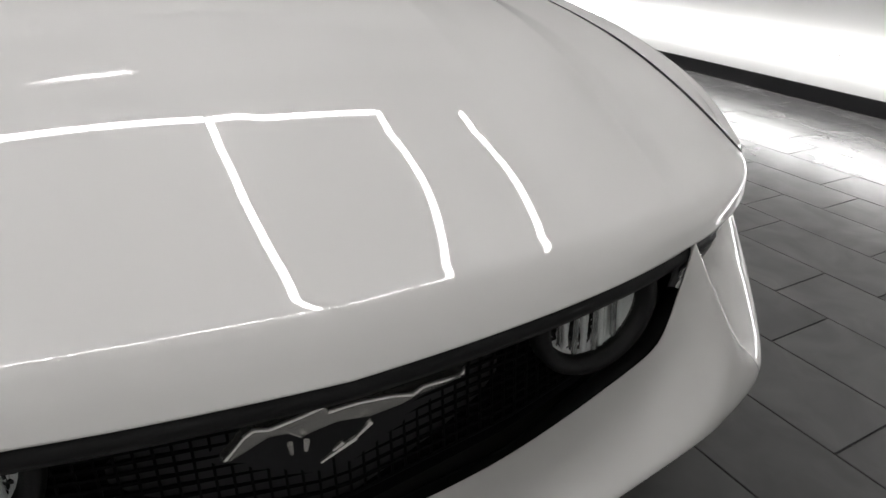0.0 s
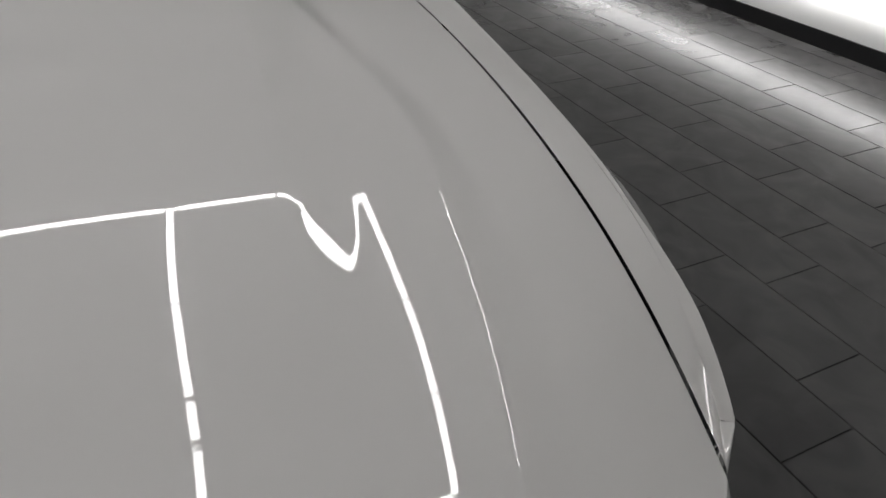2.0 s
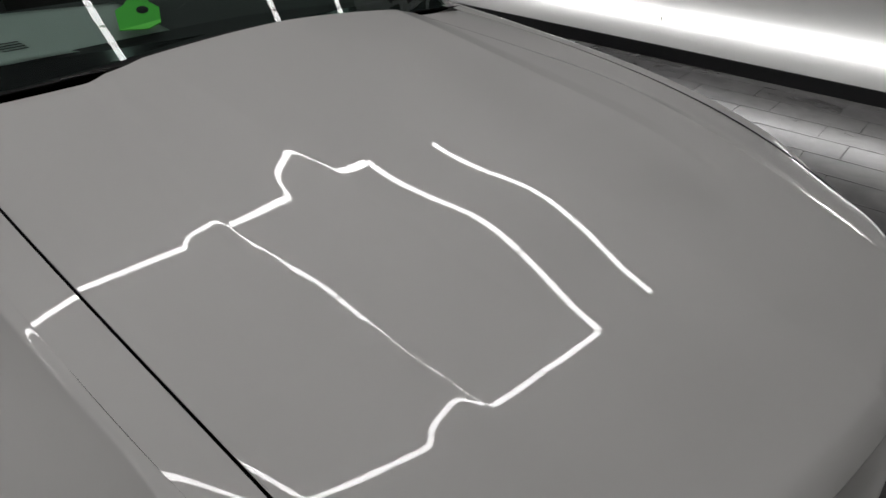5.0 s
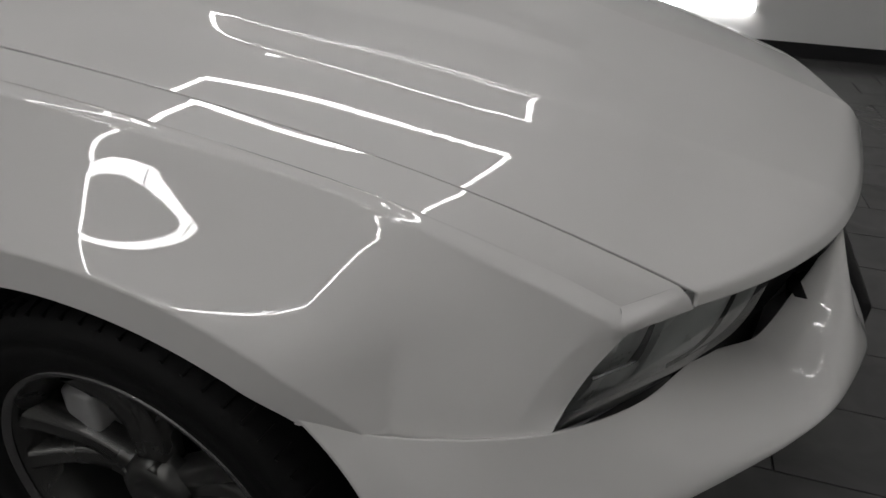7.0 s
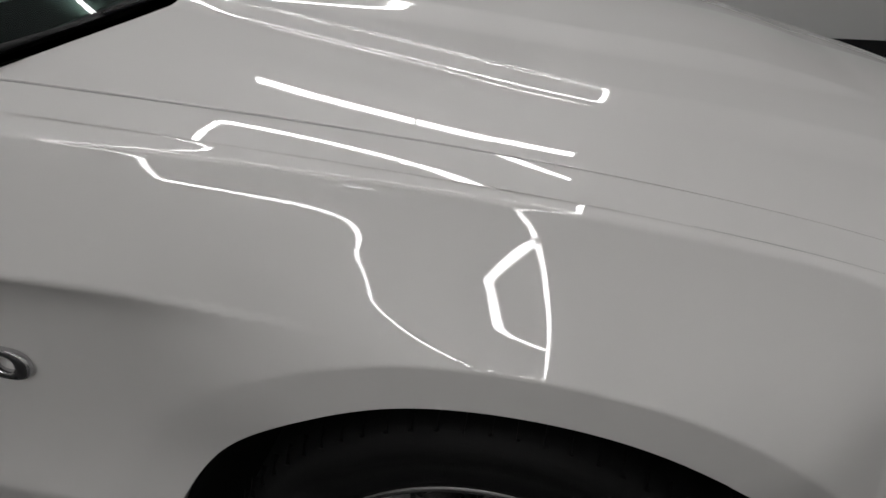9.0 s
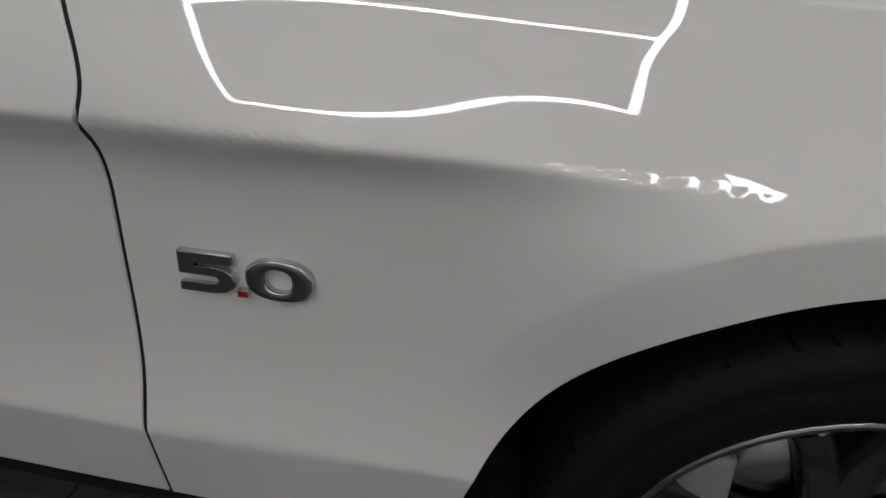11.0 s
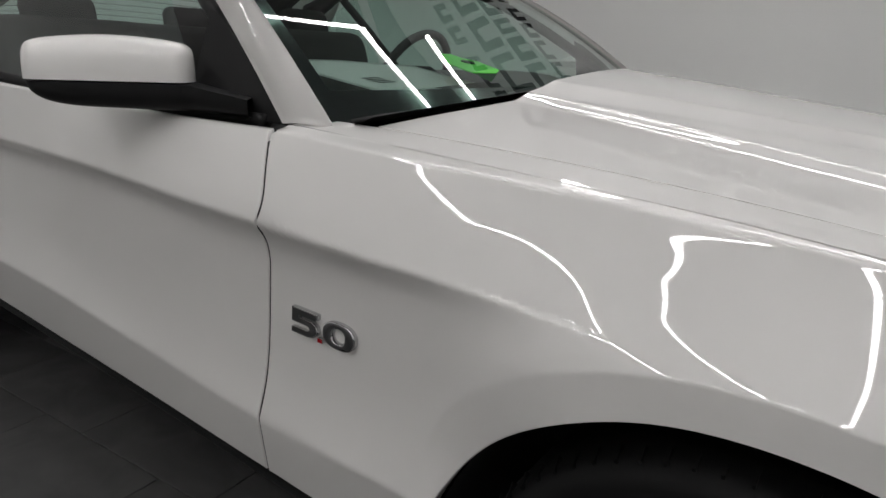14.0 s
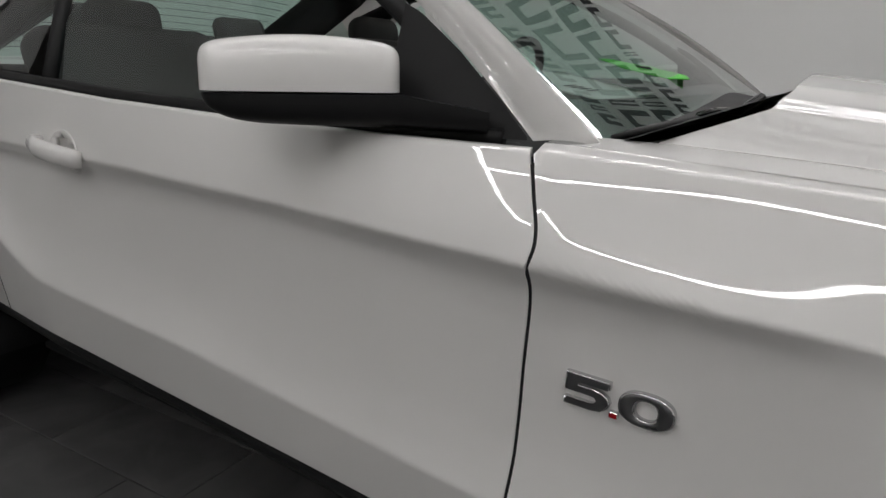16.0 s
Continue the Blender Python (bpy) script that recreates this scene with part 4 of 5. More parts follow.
# ---- wheels ----
def wheel(x, side, steer=0.0):
    e = new("wheel")
    e.parent = car
    e.location = (x, side * 0.802, 0.328 + FLOOR)
    e.rotation_euler = (0, 0, steer)
    e["label"] = "grey multi-spoke alloy wheel with a low-profile black tyre"
    s = side
    def lathe(prof, sides=72, flute=None):
        bm = bmesh.new()
        rows = [[bm.verts.new((r * math.cos(a), s * y, r * math.sin(a))) for a in np.linspace(0, 2 * math.pi, sides, endpoint=False)] for y, r in prof]
        for a, b in zip(rows, rows[1:]):
            for k in range(sides):
                bm.faces.new((a[k], a[(k + 1) % sides], b[(k + 1) % sides], b[k]))
        bmesh.ops.recalc_face_normals(bm, faces=bm.faces[:])
        return bm
    tyre = part("tyre", lathe([(-0.09, 0.25), (-0.12, 0.28), (-0.12, 0.315), (-0.10, 0.332), (-0.05, 0.335), (0.05, 0.335), (0.088, 0.331), (0.106, 0.318), (0.112, 0.300), (0.108, 0.292), (0.111, 0.288), (0.108, 0.262), (0.097, 0.243), (0.085, 0.239)]), TYRE, e, "black low-profile tyre")
    tread = bmesh.new()
    for k in range(72):
        a = 2 * math.pi * k / 72
        merge(tread, moved(box((0.004, 0.026, 0.008)), Matrix.Rotation(a, 4, "Y") @ Matrix.Translation((0, s * 0.085, 0.331)) @ Matrix.Rotation(s * -0.35, 4, "X")))
    part("tread", tread, TYRE, tyre, smooth=False)["kind"] = "stuff"
    rim = part("rim", lathe([(-0.09, 0.215), (0.03, 0.212), (0.07, 0.220), (0.086, 0.230), (0.096, 0.240), (0.094, 0.243), (0.086, 0.244)]), RIM, e, "grey alloy rim")
    part("rim_edge", lathe([(0.090, 0.2305), (0.0985, 0.236), (0.0985, 0.241), (0.095, 0.2435)]), RIM_EDGE, rim)
    for k in range(5):
        for o in (-0.19, 0.19):
            a = 2 * math.pi * k / 5 + 0.45
            bm = bmesh.new()
            prof = []
            for f in np.linspace(0, 1, 10):
                r = 0.045 + 0.175 * f
                ang = a + o * (0.35 + 0.75 * f)
                wd = 0.022 - 0.006 * f + 0.004 * (2 * f - 1) ** 2
                y = 0.055 + 0.030 * f - 0.018 * math.sin(math.pi * f)
                c = Vector((r * math.cos(ang), 0, r * math.sin(ang)))
                tn = Vector((-math.sin(ang), 0, math.cos(ang)))
                prof.append([bm.verts.new(c + tn * q + Vector((0, s * (y + d), 0))) for q, d in ((-wd, -0.04), (-wd * 0.9, -0.004), (-wd * 0.55, 0.0), (wd * 0.55, 0.0), (wd * 0.9, -0.004), (wd, -0.04))])
            for p, q in zip(prof, prof[1:]):
                for j in range(5):
                    bm.faces.new((p[j], p[j + 1], q[j + 1], q[j]))
            bmesh.ops.recalc_face_normals(bm, faces=bm.faces[:])
            part("spoke", bm, RIM, rim)
    part("hub_cap", lathe([(0.03, 0.062), (0.062, 0.058), (0.070, 0.045), (0.072, 0.032), (0.069, 0.030), (0.070, 0.001)], 40), RIM, rim)
    for k in range(5):
        a = 2 * math.pi * k / 5 + 0.14
        part("lug_nut", pipe([(0.052 * math.cos(a), s * 0.05, 0.052 * math.sin(a)), (0.052 * math.cos(a), s * 0.066, 0.052 * math.sin(a))], 0.009, 6), RIM, rim)
    part("brake_disc", lathe([(0.0, 0.07), (0.0, 0.165), (-0.025, 0.165)], 48), RIM_EDGE, e)
    part("caliper", box((0.06, 0.07, 0.15), (-0.14, s * 0.005, 0.05), 0.01), LAMP_INNER, e)
    return e


for wx in (0.035, -2.72):
    for sd in (-1, 1):
        wheel(wx, sd)


def liner(cx, cz, r):
    bm = bmesh.new()
    rows = [[bm.verts.new((cx + rr * math.cos(a), y, cz + rr * math.sin(a))) for a in np.linspace(-0.25, math.pi + 0.25, 40)] for y, rr in ((-0.915, r), (-0.60, r), (-0.60, 0.05))]
    for a, b in zip(rows, rows[1:]):
        for k in range(39):
            bm.faces.new((a[k], a[k + 1], b[k + 1], b[k]))
    return bm


both("wheel_liner", liner(0.047, 0.335, 0.405), DARK_VOID, "black wheel-well lining")
both("wheel_liner", liner(-2.72, 0.345, 0.405), DARK_VOID)

# ---- rocker strips under the doors, underbody ----
def rocker_at(u, v):
    x = -0.36 - 1.98 * u
    z0 = sill_z(x)
    y = side_y(x, z0 + 0.001) - 0.006
    prof = [(0.0, 0.004), (0.004, -0.010), (0.0, -0.028), (-0.022, -0.055), (-0.065, -0.078), (-0.14, -0.085)]
    k = v * (len(prof) - 1)
    dy, dz = [float(np.interp(k, range(len(prof)), [p[i] for p in prof])) for i in (0, 1)]
    return (x, -(y + dy), z0 + dz)


both("rocker_strip", grid(rocker_at, 40, 18), BLACK_PLASTIC, "black plastic sill strip")
part("underbody", box((4.1, 1.45, 0.12), (-1.5, 0, 0.24), 0.02), DARK_VOID, car)
part("engine_bay", box((1.15, 1.10, 0.30), (0.08, 0, 0.60), 0.05), DARK_VOID, car)

# ---- "5.0" badge on each fender ----
def ring_plate(rx, ry, tx, ty, depth):
    """The zero: a rounded oval ring with a bevelled face."""
    bm = bmesh.new()
    def loop(ax, ay, z, n=44):
        return [bm.verts.new((math.copysign(abs(math.cos(a)) ** 0.82, math.cos(a)) * ax, math.copysign(abs(math.sin(a)) ** 0.82, math.sin(a)) * ay, z)) for a in np.linspace(0, 2 * math.pi, n, endpoint=False)]
    ls = [loop(rx, ry, 0), loop(rx, ry, depth - 0.0015), loop(rx - 0.0015, ry - 0.0015, depth), loop(tx + 0.0015, ty + 0.0015, depth), loop(tx, ty, depth - 0.0015), loop(tx, ty, 0)]
    for a, b in zip(ls, ls[1:]):
        for k in range(len(a)):
            bm.faces.new((a[k], a[(k + 1) % len(a)], b[(k + 1) % len(a)], b[k]))
    return bm


FIVE = [(-0.029, 0.031), (0.027, 0.031), (0.027, 0.017), (-0.013, 0.017), (-0.013, 0.010), (0.006, 0.010), (0.018, 0.008), (0.026, 0.001), (0.029, -0.009), (0.026, -0.020), (0.018, -0.028), (0.006, -0.031), (-0.029, -0.031), (-0.029, -0.018), (0.003, -0.018), (0.010, -0.016), (0.013, -0.010), (0.010, -0.004), (0.003, -0.003), (-0.029, -0.003)]


def badge(side):
    e = new("fender_badge")
    e.parent = car
    e["label"] = "chrome engine badge with a red dot"
    c = Vector((-0.565, side * (side_y(-0.565, 0.665) + 0.001), 0.665))
    ax = Vector((side * -1.0, 0, 0)) if side > 0 else Vector((1, 0, 0))
    y1 = side_y(-0.565, 0.71) - side_y(-0.565, 0.64)
    up = Vector((0, side * y1, 0.07)).normalized()
    out = ax.cross(up)
    m = Matrix((ax, up, out)).transposed().to_4x4()
    m = Matrix.Translation(c) @ m @ Matrix.Rotation(-0.035 if side < 0 else 0.035, 4, "Z") @ Matrix.Diagonal((1.0, 0.68, 1, 1))
    part("digit", moved(extrude_outline(FIVE, 0.008, bevel=0.0015), m @ Matrix.Translation((-0.037, 0, 0.008))), CHROME, e, "chrome digit 5", False)
    part("digit_face", moved(extrude_outline([(x * 0.93, y * 0.93) for x, y in FIVE], 0.0004), m @ Matrix.Translation((-0.037, 0, 0.0086))), DARK_CHROME, e, "", False)
    part("digit", moved(ring_plate(0.033, 0.031, 0.013, 0.017, 0.008), m @ Matrix.Translation((0.034, 0, 0))), CHROME, e, "chrome digit 0")
    part("digit_face", moved(ring_plate(0.0315, 0.0295, 0.0145, 0.0185, 0.0006), m @ Matrix.Translation((0.034, 0, 0.008))), DARK_CHROME, e)
    part("dot", moved(box((0.011, 0.011, 0.008), (-0.0025, -0.0255, 0.004), 0.001), m), CHROME, e, "", False)
    part("dot_face", moved(box((0.009, 0.009, 0.001), (-0.0025, -0.0255, 0.0085)), m), RED, e, "red enamel dot", False)
    return e


badge(-1), badge(1)


# ---- door mirrors and handles ----
MIRROR_IN, MIRROR_OUT, MIRROR_FOOT = Vector((-0.935, -0.852, 1.008)), Vector((-1.130, -1.032, 1.008)), Vector((-0.800, -0.838, 0.990))
MIRROR_FRONT = Vector((0.68, -0.735, 0.0))


def round_end(v, n):
    return max(0.0, 1 - abs(2 * v - 1) ** n) ** 0.5


def mirror_cap(u, v):
    """Rounded shell over a flat lower edge; u over it from front to back, v from the inner to the outer end."""
    e = round_end(v, 14)
    a = math.pi * u
    ca, sa = math.cos(a), math.sin(a)
    high = (0.052 + 0.022 * math.sin(math.pi * (0.16 + 0.70 * v))) * (0.66 + 0.34 * e)
    c = MIRROR_IN + (MIRROR_OUT - MIRROR_IN) * (0.5 + (v - 0.5) * 1.02)
    return c + MIRROR_FRONT * (math.copysign(abs(ca) ** 0.55, ca) * 0.050 * e) + Vector((0, 0, high * abs(sa) ** 0.62))


def mirror_base(u, v):
    """Dark lower half of the shell, running on into a wedge that meets the door's corner panel."""
    if v >= 0.3:
        w = (v - 0.3) / 0.7
        e = round_end(0.5 + w / 2, 8)
        c, deep, half = MIRROR_IN + (MIRROR_OUT - MIRROR_IN) * w * 1.0, 0.046 - 0.006 * w, 0.049
    else:
        w = v / 0.3
        e = 1.0
        c, deep, half = MIRROR_FOOT + (MIRROR_IN - MIRROR_FOOT) * w, 0.030 + 0.016 * w, 0.028 + 0.021 * w
    a = math.pi * (1 + u)
    ca, sa = math.cos(a), math.sin(a)
    return c + MIRROR_FRONT * (math.copysign(abs(ca) ** 0.6, ca) * half * (0.3 + 0.7 * e) * (1 if e > 0 else 0)) + Vector((0, 0, -0.003 - deep * e * abs(sa) ** 0.7))


def door_mirror(side):
    e = new("door_mirror")
    e.parent = car
    e["label"] = "white door mirror on a black base"
    def fl(bm):
        if side > 0:
            bmesh.ops.scale(bm, vec=(1, -1, 1), verts=bm.verts)
        bmesh.ops.recalc_face_normals(bm, faces=bm.faces[:])
        return bm
    ends = (1 - np.cos(np.linspace(0, math.pi, 40))) / 2
    part("shell", fl(grid(mirror_cap, 0, 0, us=np.linspace(0, 1, 34), vs=ends)), PAINT, e, "white painted mirror cap")
    part("lower_shell", fl(grid(mirror_base, 0, 0, us=np.linspace(0, 1, 26), vs=np.r_[np.linspace(0, 0.3, 8), 0.3 + 0.7 * np.sin(np.linspace(0.05, math.pi / 2, 26))])), BLACK_PLASTIC, e, "black plastic mirror underside and foot")
    part("lower_lid", fl(grid(lambda u, v: Vector(mirror_base(0, v)) * (1 - u) + Vector(mirror_base(1, v)) * u, 0, 0, us=(0, 0.5, 1), vs=np.linspace(0, 0.999, 30))), BLACK_PLASTIC, e)
    part("mirror_glass", fl(grid(lambda u, v: MIRROR_IN + (MIRROR_OUT - MIRROR_IN) * (0.06 + 0.88 * v) - MIRROR_FRONT * 0.049 + Vector((0, 0, -0.03 + 0.085 * u)), 6, 8)), CHROME, e)
    return e


door_mirror(-1), door_mirror(1)
# black corner panel in front of each side window
def sail_at(u, v):
    x = -0.745 - 0.235 * u
    top = float(np.interp(x, [-0.98, -0.95, -0.87, -0.80, -0.745], [1.135, 1.122, 1.065, 1.005, 0.955]))
    z = 0.951 + (top - 0.951) * v
    return (x, shoulder_at(x)[1] + 0.010 + max(0, z - 0.95) * 0.36, z)


both("sail_panel", grid(sail_at, 20, 12), BLACK_PLASTIC, "black corner panel behind the windshield pillar")


def handle(side):
    e = new("door_handle")
    e.parent = door_r if side < 0 else door_l
    e["label"] = "white pull handle over a rounded recess"
    y = -side_y(-1.76, 0.86)
    pts = [(-1.685, y + 0.004, 0.857), (-1.695, y - 0.018, 0.860), (-1.74, y - 0.032, 0.866), (-1.79, y - 0.034, 0.871), (-1.83, y - 0.022, 0.875), (-1.842, y + 0.004, 0.876)]
    bm = pipe(pts, [0.014, 0.016, 0.0165, 0.0165, 0.0155, 0.013], 12)
    cup = bmesh.new()
    rows = []
    for r, dy in ((1.0, 0.002), (0.97, -0.002), (0.90, 0.000), (0.75, 0.010), (0.5, 0.018), (0.02, 0.022)):
        rows.append([cup.verts.new((-1.755 + 0.056 * r * math.cos(a), -side_y(-1.755 + 0.056 * r * math.cos(a), 0.864 + 0.048 * r * math.sin(a)) + dy, 0.864 + 0.048 * r * math.sin(a))) for a in np.linspace(0, 2 * math.pi, 28, endpoint=False)])
    for a, b in zip(rows, rows[1:]):
        for k in range(28):
            cup.faces.new((a[k], a[(k + 1) % 28], b[(k + 1) % 28], b[k]))
    for b in (bm, cup):
        if side > 0:
            bmesh.ops.scale(b, vec=(1, -1, 1), verts=b.verts)
        bmesh.ops.recalc_face_normals(b, faces=b.faces[:])
    mid = Vector((-1.762, (y - 0.02) * (1 if side < 0 else -1), 0.866))
    for v in bm.verts:
        v.co = mid + Vector(((v.co.x - mid.x), (v.co.y - mid.y) * 0.8, (v.co.z - mid.z) * 1.3))
    part("grip", bm, PAINT, e)
    part("cup", cup, PAINT, e)


handle(-1), handle(1)


# ---- cowl and wipers ----
part("cowl", grid(lambda u, v: (-0.50 - 0.20 * u - 0.09 * abs(2 * v - 1) ** 2, (2 * v - 1) * 0.77, 1.022 - 0.052 * abs(2 * v - 1) ** 1.6 - 0.025 * math.sin(math.pi * u)), 10, 40), BLACK_PLASTIC, car, "black plastic cowl grille")


def wiper(pts_arm, pts_blade):
    e = new("wiper")
    e.parent = car
    e["label"] = "black windshield wiper"
    part("arm", pipe(pts_arm, [0.010, 0.008, 0.006, 0.005], 8), GLOSS_BLACK, e)
    part("blade", pipe(pts_blade, [0.004] + [0.007] * (len(pts_blade) - 2) + [0.005], 8), BLACK_PLASTIC, e)


def on_shield(u, y, lift):
    v = 0.5 + y / (2 * -bez(APIL_IN, u)[1] * 0.995)
    return Vector(shield_at(u, v)) + Vector((0.5, 0, 0.8)) * (lift + 0.012 * (1 - (2 * v - 1) ** 2))


wiper([(-0.56, -0.20, 1.000), on_shield(0.012, -0.30, 0.012), on_shield(0.016, -0.42, 0.022), on_shield(0.014, -0.50, 0.020)], [on_shield(0.002 + 0.018 * t, -0.755 + 0.45 * t, 0.012) for t in np.linspace(0, 1, 8)])
wiper([(-0.505, 0.32, 1.016), on_shield(0.012, 0.22, 0.004), on_shield(0.016, 0.12, 0.012), on_shield(0.016, 0.04, 0.012)], [on_shield(0.006 + 0.014 * t, -0.18 + 0.6 * t, 0.012) for t in np.linspace(0, 1, 8)])

# ---- cabin ----
def dash_at(u, v):
    w = 2 * v - 1
    prof = [(-0.68, 0.925), (-0.80, 0.972), (-1.0, 1.030), (-1.15, 1.02), (-1.22, 0.95), (-1.20, 0.70)]
    k = u * (len(prof) - 1)
    return (float(np.interp(k, range(6), [p[0] for p in prof])) + 0.03 * (1 - w * w) * (1 - u), w * 0.74, float(np.interp(k, range(6), [p[1] for p in prof])) - 0.05 * w ** 4 * (1 - u))


part("dashboard", grid(dash_at, 26, 24), DASH, car, "black dashboard")
sw = new("steering_wheel")
sw.parent = car
sw["label"] = "black steering wheel"
tor = [Vector((-1.42, 0.38, 0.97)) + 0.185 * (math.cos(a) * Vector((0, 1, 0)) + math.sin(a) * Vector((0.4, 0, 0.92))) for a in np.linspace(0, 2 * math.pi, 41)]
part("rim", pipe(tor, 0.015, 10, caps=False), DASH, sw)
part("hub", box((0.06, 0.16, 0.12), (-1.40, 0.38, 0.97), 0.02), DASH, sw)
part("column", pipe([(-1.38, 0.38, 0.96), (-1.15, 0.38, 0.87)], 0.03, 10), DASH, sw)


def seat(y, x):
    e = new("seat")
    e.parent = car
    e["label"] = "charcoal bucket seat"
    part("cushion", box((0.52, 0.50, 0.18), (x + 0.22, y, 0.55), 0.06, segments=4), TRIM_CLOTH, e)
    part("backrest", moved(box((0.16, 0.50, 0.62), (0, 0, 0.31), 0.065, segments=4), Matrix.Translation((x, y, 0.55)) @ Matrix.Rotation(-0.30, 4, "Y")), TRIM_CLOTH, e)
    part("headrest", moved(box((0.10, 0.23, 0.17), (0, 0, 0), 0.045, segments=4), Matrix.Translation((x - 0.225, y, 1.145)) @ Matrix.Rotation(-0.15, 4, "Y")), TRIM_CLOTH, e)


seat(-0.43, -2.06), seat(0.38, -1.76)
part("rear_bench", moved(box((0.16, 1.15, 0.50), (0, 0, 0.25), 0.06, segments=4), Matrix.Translation((-2.45, 0, 0.68)) @ Matrix.Rotation(-0.35, 4, "Y")), TRIM_CLOTH, car)
for y in (-0.29, 0.29):
    part("rear_headrest", moved(box((0.08, 0.24, 0.13), (0, 0, 0), 0.035, segments=3), Matrix.Translation((-2.63, y, 1.175)) @ Matrix.Rotation(-0.25, 4, "Y")), TRIM_CLOTH, car)
part("cabin_floor", box((2.2, 1.5, 0.05), (-1.75, 0, 0.36)), DARK_VOID, car)
part("parcel_shelf", box((0.5, 1.3, 0.04), (-2.85, 0, 1.02), 0.01), DASH, car)
both("door_card", box((1.2, 0.05, 0.45), (-1.35, -0.80, 0.72), 0.02), DASH)

def settle(ob, base=Matrix()):
    """Overall fit of the body: a hundredth narrower, the nose a little shorter and lower."""
    m = base @ ob.matrix_basis
    if ob.type == "MESH":
        back = m.inverted()
        for v in ob.data.vertices:
            q = m @ v.co
            s = smooth(0.3, 0.7, q.x)
            v.co = back @ Vector((q.x * (1 - 0.013 * s), q.y * 0.99, q.z - 0.005 * s))
    for c in ob.children:
        settle(c, m)


for piece in list(car.children):
    if piece.name.split(".")[0] != "wheel":
        settle(piece)

def sheet_at(u, v):
    """A sheet following the dashboard's slope, slightly curled at its front edge."""
    x = -0.715 - 0.25 * u
    return (x, -0.595 + 0.44 * v - 0.05 * u, 0.990 + 0.056 * u + 0.006 * (1 - u) ** 2 + 0.004 * math.sin(5 * v))


paper = tagged(part("paper_sheet", thicken(grid(sheet_at, 12, 16), 0.0006), PAPER), "white printed sheet lying on the dashboard", "paper")
for k in range(4):
    part("print_line", thicken(grid(lambda u, v: Vector(sheet_at(0.22 + 0.05 * k + 0.018 * u, 0.14 + 0.12 * v)) + Vector((0, 0, 0.002)), 2, 6), 0.0004), LETTER, paper)
TAG = Matrix(((-0.86, 0.40, 0.12, -0.785), (0.38, 0.90, 0.0, -0.228), (0.17, 0.0, 0.98, 1.052), (0, 0, 0, 1)))
card = extrude_outline([(-0.11, -0.045), (-0.11, 0.02), (-0.075, 0.05), (0.02, 0.052), (0.06, 0.03), (0.115, 0.024), (0.115, -0.012), (0.05, -0.03), (0.01, -0.052)], 0.002)
green = tagged(part("hang_tag", moved(card, TAG), GREEN, smooth=False), "bright green hang tag lying on the dashboard", "tag")
part("punch_hole", moved(pipe([(0, 0, 0.0005), (0, 0, 0.0015)], 0.018, 20), TAG @ Matrix.Translation((0.005, 0.012, 0)) @ Matrix.Diagonal((1.3, 0.8, 1, 1))), DARK_VOID, green)


# ================= ceiling lights =================
LAMP_Z = 2.90
LADDER_Y = (-3.83, -2.52, -1.08, 0.167, 1.345)
REAR_X = (-1.90, -1.86, -1.70, -1.61, -1.61)          # both ends run a little askew
FRONT_X = (0.50, 0.52, 0.58, 0.617, 0.617)
LONE_Y = 2.0


def hung_tube(a, b):
    """A tube with a dark clip at its middle, hung on two thin cables."""
    e = tube_light(a, b)
    d = (Vector(b) - Vector(a)) / 2
    part("clip", pipe([-d.normalized() * 0.006, d.normalized() * 0.006], 0.0215, 12), CAP, e)
    for k in (-0.7, 0.7):
        part("cable", pipe([d * k + Vector((0, 0, 0.03)), d * k + Vector((0, 0, CEIL - LAMP_Z))], 0.0015, 5), CAP, e)
    return e


def light_ladder():
    """Lengthwise tubes, end to end in pairs, closed by cross tubes at both ends, and one free pair beside them."""
    for y, rear, front in zip(LADDER_Y + (LONE_Y,), REAR_X + REAR_X[-1:], FRONT_X + FRONT_X[-1:]):
        mid = (rear + front) / 2
        for xa, xb in ((rear, mid), (mid, front)):
            hung_tube((xa + 0.003, y, LAMP_Z), (xb - 0.003, y, LAMP_Z))
    for ends in (REAR_X, FRONT_X):
        for ya, yb, xa, xb in zip(LADDER_Y, LADDER_Y[1:], ends, ends[1:]):
            hung_tube((xa, ya + 0.022, LAMP_Z), (xb, yb - 0.022, LAMP_Z))


light_ladder()


# ================= wall sign: rows of plain dark blocks =================
def block_row(parent, widths, start, z, h, gap, lean, material, frame_at):
    """One outlined block for each mark, leaning a little, in a row along a wall."""
    x = start
    for w in widths:
        if w > 0:
            bar = min(0.105, 0.34 * w, 0.34 * h)
            bm = extrude_outline([(0, 0), (bar, 0), (bar + lean, h), (lean, h)], 0.012)
            if w > 2.2 * bar:
                extrude_outline([(w - bar, 0), (w, 0), (w + lean, h), (w - bar + lean, h)], 0.012, bm)
                extrude_outline([(bar + lean - 0.01, h - bar), (w - bar + lean + 0.01, h - bar), (w - bar + lean + 0.01, h), (bar + lean - 0.01, h)], 0.012, bm)
            part("block", moved(bm, frame_at(x) @ Matrix.Translation((0, 0, 0.006)) @ Matrix.Translation((0, z, 0))), material, parent, smooth=False)
        x += abs(w) + gap
    return x


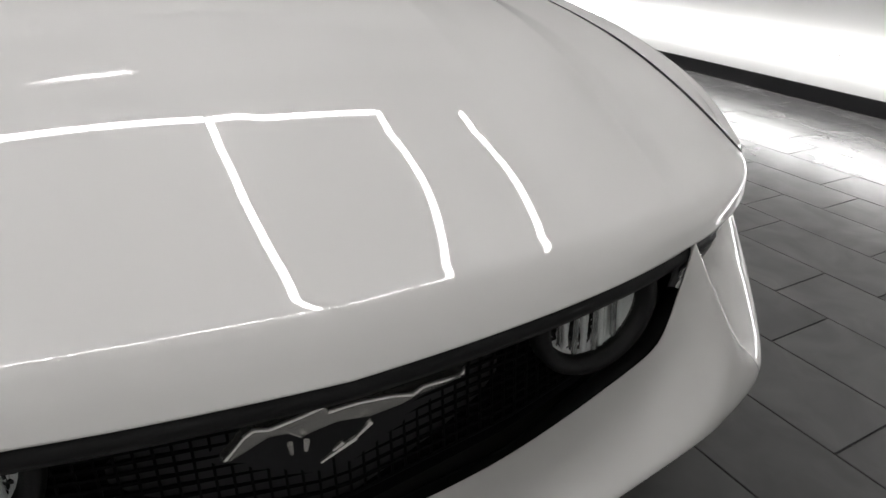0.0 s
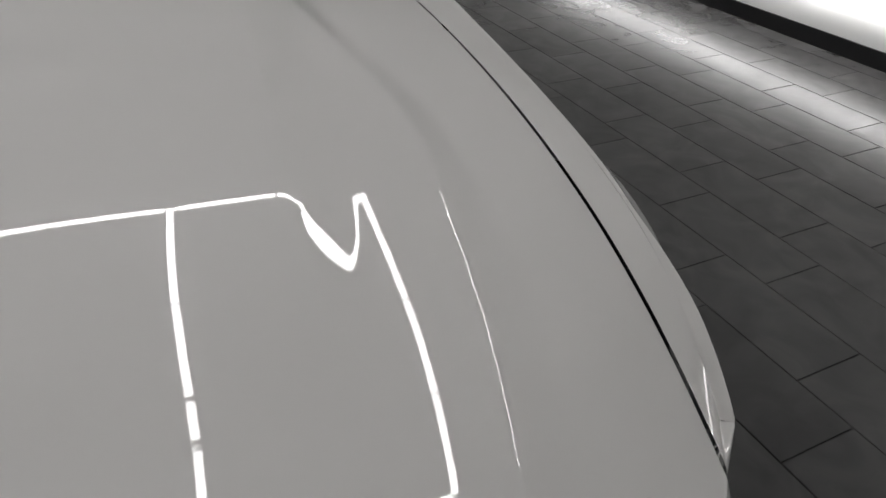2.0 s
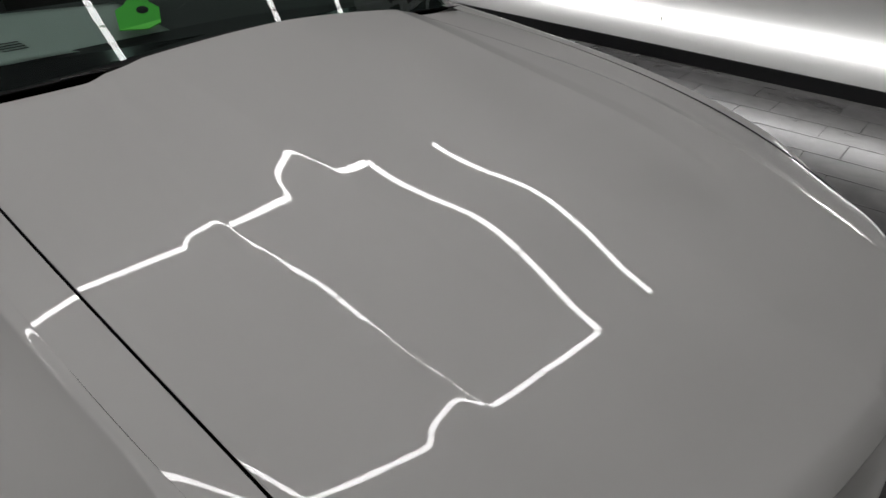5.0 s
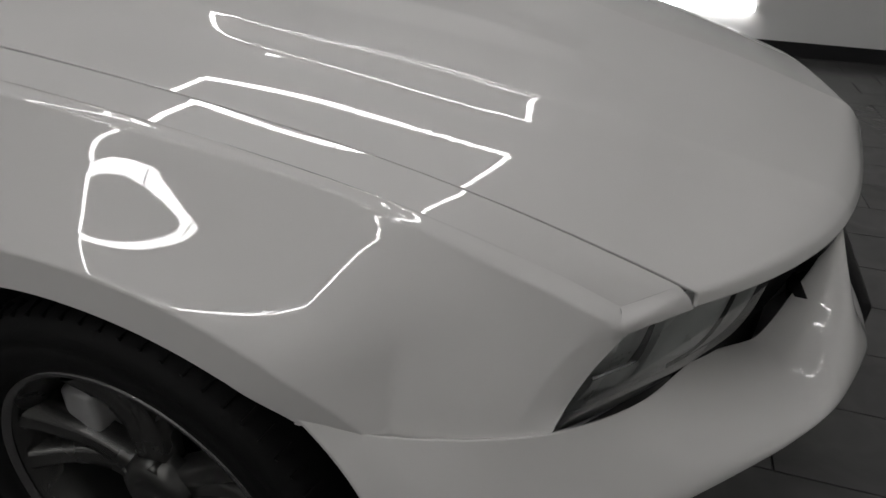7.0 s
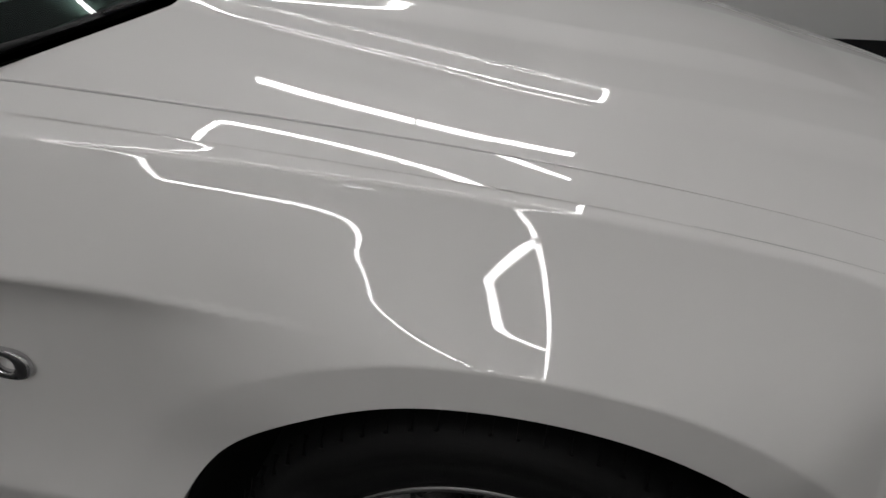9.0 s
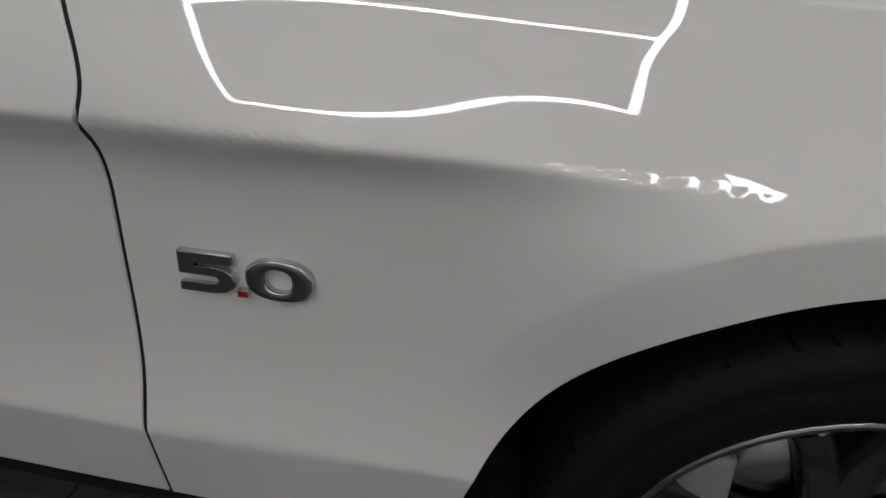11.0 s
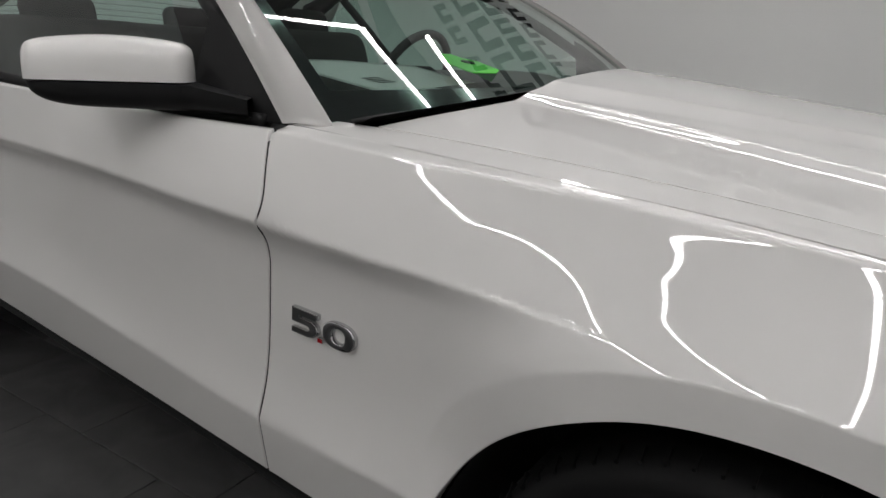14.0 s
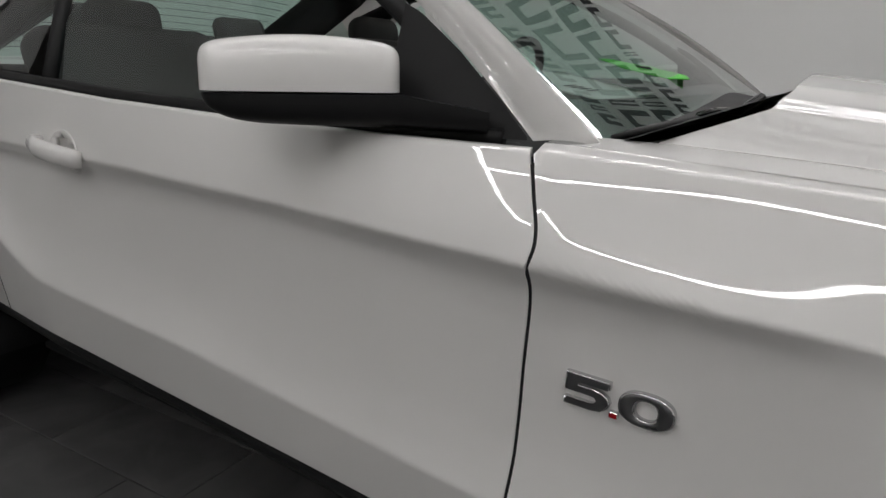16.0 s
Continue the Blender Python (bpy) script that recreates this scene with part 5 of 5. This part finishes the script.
def build_signs():
    """Rows of plain block marks in the place of the lettering, one group on each of two walls."""
    ang = math.atan(WALL_SLOPE)
    def on_left(x):
        return Matrix.Translation((x, left_wall_y(x) - 0.002, 0)) @ Matrix.Rotation(ang, 4, "Z") @ Matrix.Rotation(math.pi / 2, 4, "X")

    def on_end(y):
        return Matrix.Translation((X0 + 0.002, y, 0)) @ Matrix.Rotation(math.pi / 2, 4, "Z") @ Matrix.Rotation(math.pi / 2, 4, "X")
    e = empty("wall_sign", "charcoal block marks in four rows on the pale wall", "sign")
    block_row(e, [0.38, 0.38, 0.56, 0.56, 0.10, 0.38], -2.76, 3.27, 0.40, 0.08, 0.05, LETTER, on_left)
    block_row(e, [0.34, 0.27, 0.19, 0.30, 0.42, 0.30, 0.19, 0.08, 0.28, 0.28], -2.98, 2.89, 0.30, 0.055, 0.03, LETTER, on_left)
    block_row(e, [0.13, 0.13, 0.13, -0.03, 0.19, 0.19, 0.25, 0.25, 0.05, 0.17, 0.21, 0.19, 0.17, 0.21, 0.03, 0.13, 0.14, 0.22], -2.98, 2.595, 0.17, 0.04, 0.0, LETTER, on_left)
    block_row(e, [0.10, 0.22, 0.22, -0.06, 0.22, 0.24, 0.22, 0.20, -0.06, 0.22, 0.10, 0.22], -2.70, 3.84, 0.22, 0.06, 0.0, LETTER, on_left)
    for k in range(3):
        pts = [(0.45 + 0.75 * t, left_wall_y(0.45 + 0.75 * t) - 0.002, 3.20 + 0.14 * k + 0.10 * math.sin(2 * math.pi * t)) for t in np.linspace(0, 1, 14)]
        part("swoosh", pipe(pts, [0.004 + 0.03 * math.sin(math.pi * t) for t in np.linspace(0, 1, 14)], 8), LETTER, e)
    e = empty("wall_sign", "one row of charcoal block marks on the pale end wall", "sign")
    block_row(e, [0.24, 0.26, 0.30, 0.30, 0.08, 0.24, 0.26, 0.26, 0.24, 0.28, 0.06, 0.2, 0.2, 0.3], -1.75, 4.16, 0.32, 0.06, 0.0, LETTER, on_end)


build_signs()


# ================= floor tiles =================
TL, TW = 0.535, 0.2605


def tile_mesh():
    return box((TL - 0.004, TW - 0.004, 0.012), (0, 0, -0.006), 0.0012, segments=1)


def build_tiles():
    """Running-bond tiles, lengthwise along the wall beside the car."""
    ang = math.atan(0.060)
    o = Vector((-1.354, 3.125, FLOOR))
    ux, uy = Vector((math.cos(ang), math.sin(ang), 0)), Vector((-math.sin(ang), math.cos(ang), 0))
    spots = []
    for j in range(-42, 10):
        for i in range(-16, 18):
            shift = 0.0 if j % 2 else -0.335 * TL
            c = o + ux * (i * TL + TL / 2 + shift) + uy * (j * TW + TW / 2)
            if X0 - 0.2 < c.x < X1 + 0.2 and Y0 - 0.1 < c.y < left_wall_y(c.x) + 0.1:
                spots.append(c)
    def near(c):
        return min(abs(c.y - 2.4) + 0.5 * abs(c.x + 0.6), abs(c.y + 1.0) * 1.2 + 0.5 * abs(c.x + 1.4))
    spots.sort(key=near)
    floor = bpy.data.objects["floor"]
    bm = tile_mesh()
    me = bpy.data.meshes.new("tile")
    bm.to_mesh(me)
    bm.free()
    me.materials.append(TILE)
    rest = []
    for n, c in enumerate(spots):
        m = Matrix.Translation(c + Vector((0, 0, 0.0))) @ Matrix.Rotation(ang, 4, "Z")
        if n < 290:
            ob = new("tile", me)
            ob.parent = floor
            ob.matrix_basis = m
        else:
            rest.append(m)
    verts, faces = [], []
    base = [v.co.copy() for v in me.vertices]
    polys = [tuple(p.vertices) for p in me.polygons]
    for m in rest:
        k = len(verts)
        verts += [m @ v for v in base]
        faces += [tuple(i + k for i in p) for p in polys]
    mr = bpy.data.meshes.new("tile_field")
    mr.from_pydata(verts, [], faces)
    mr.materials.append(TILE)
    ob = new("tile_field", mr)
    ob.parent = floor
    ob["kind"] = "stuff"


build_tiles()
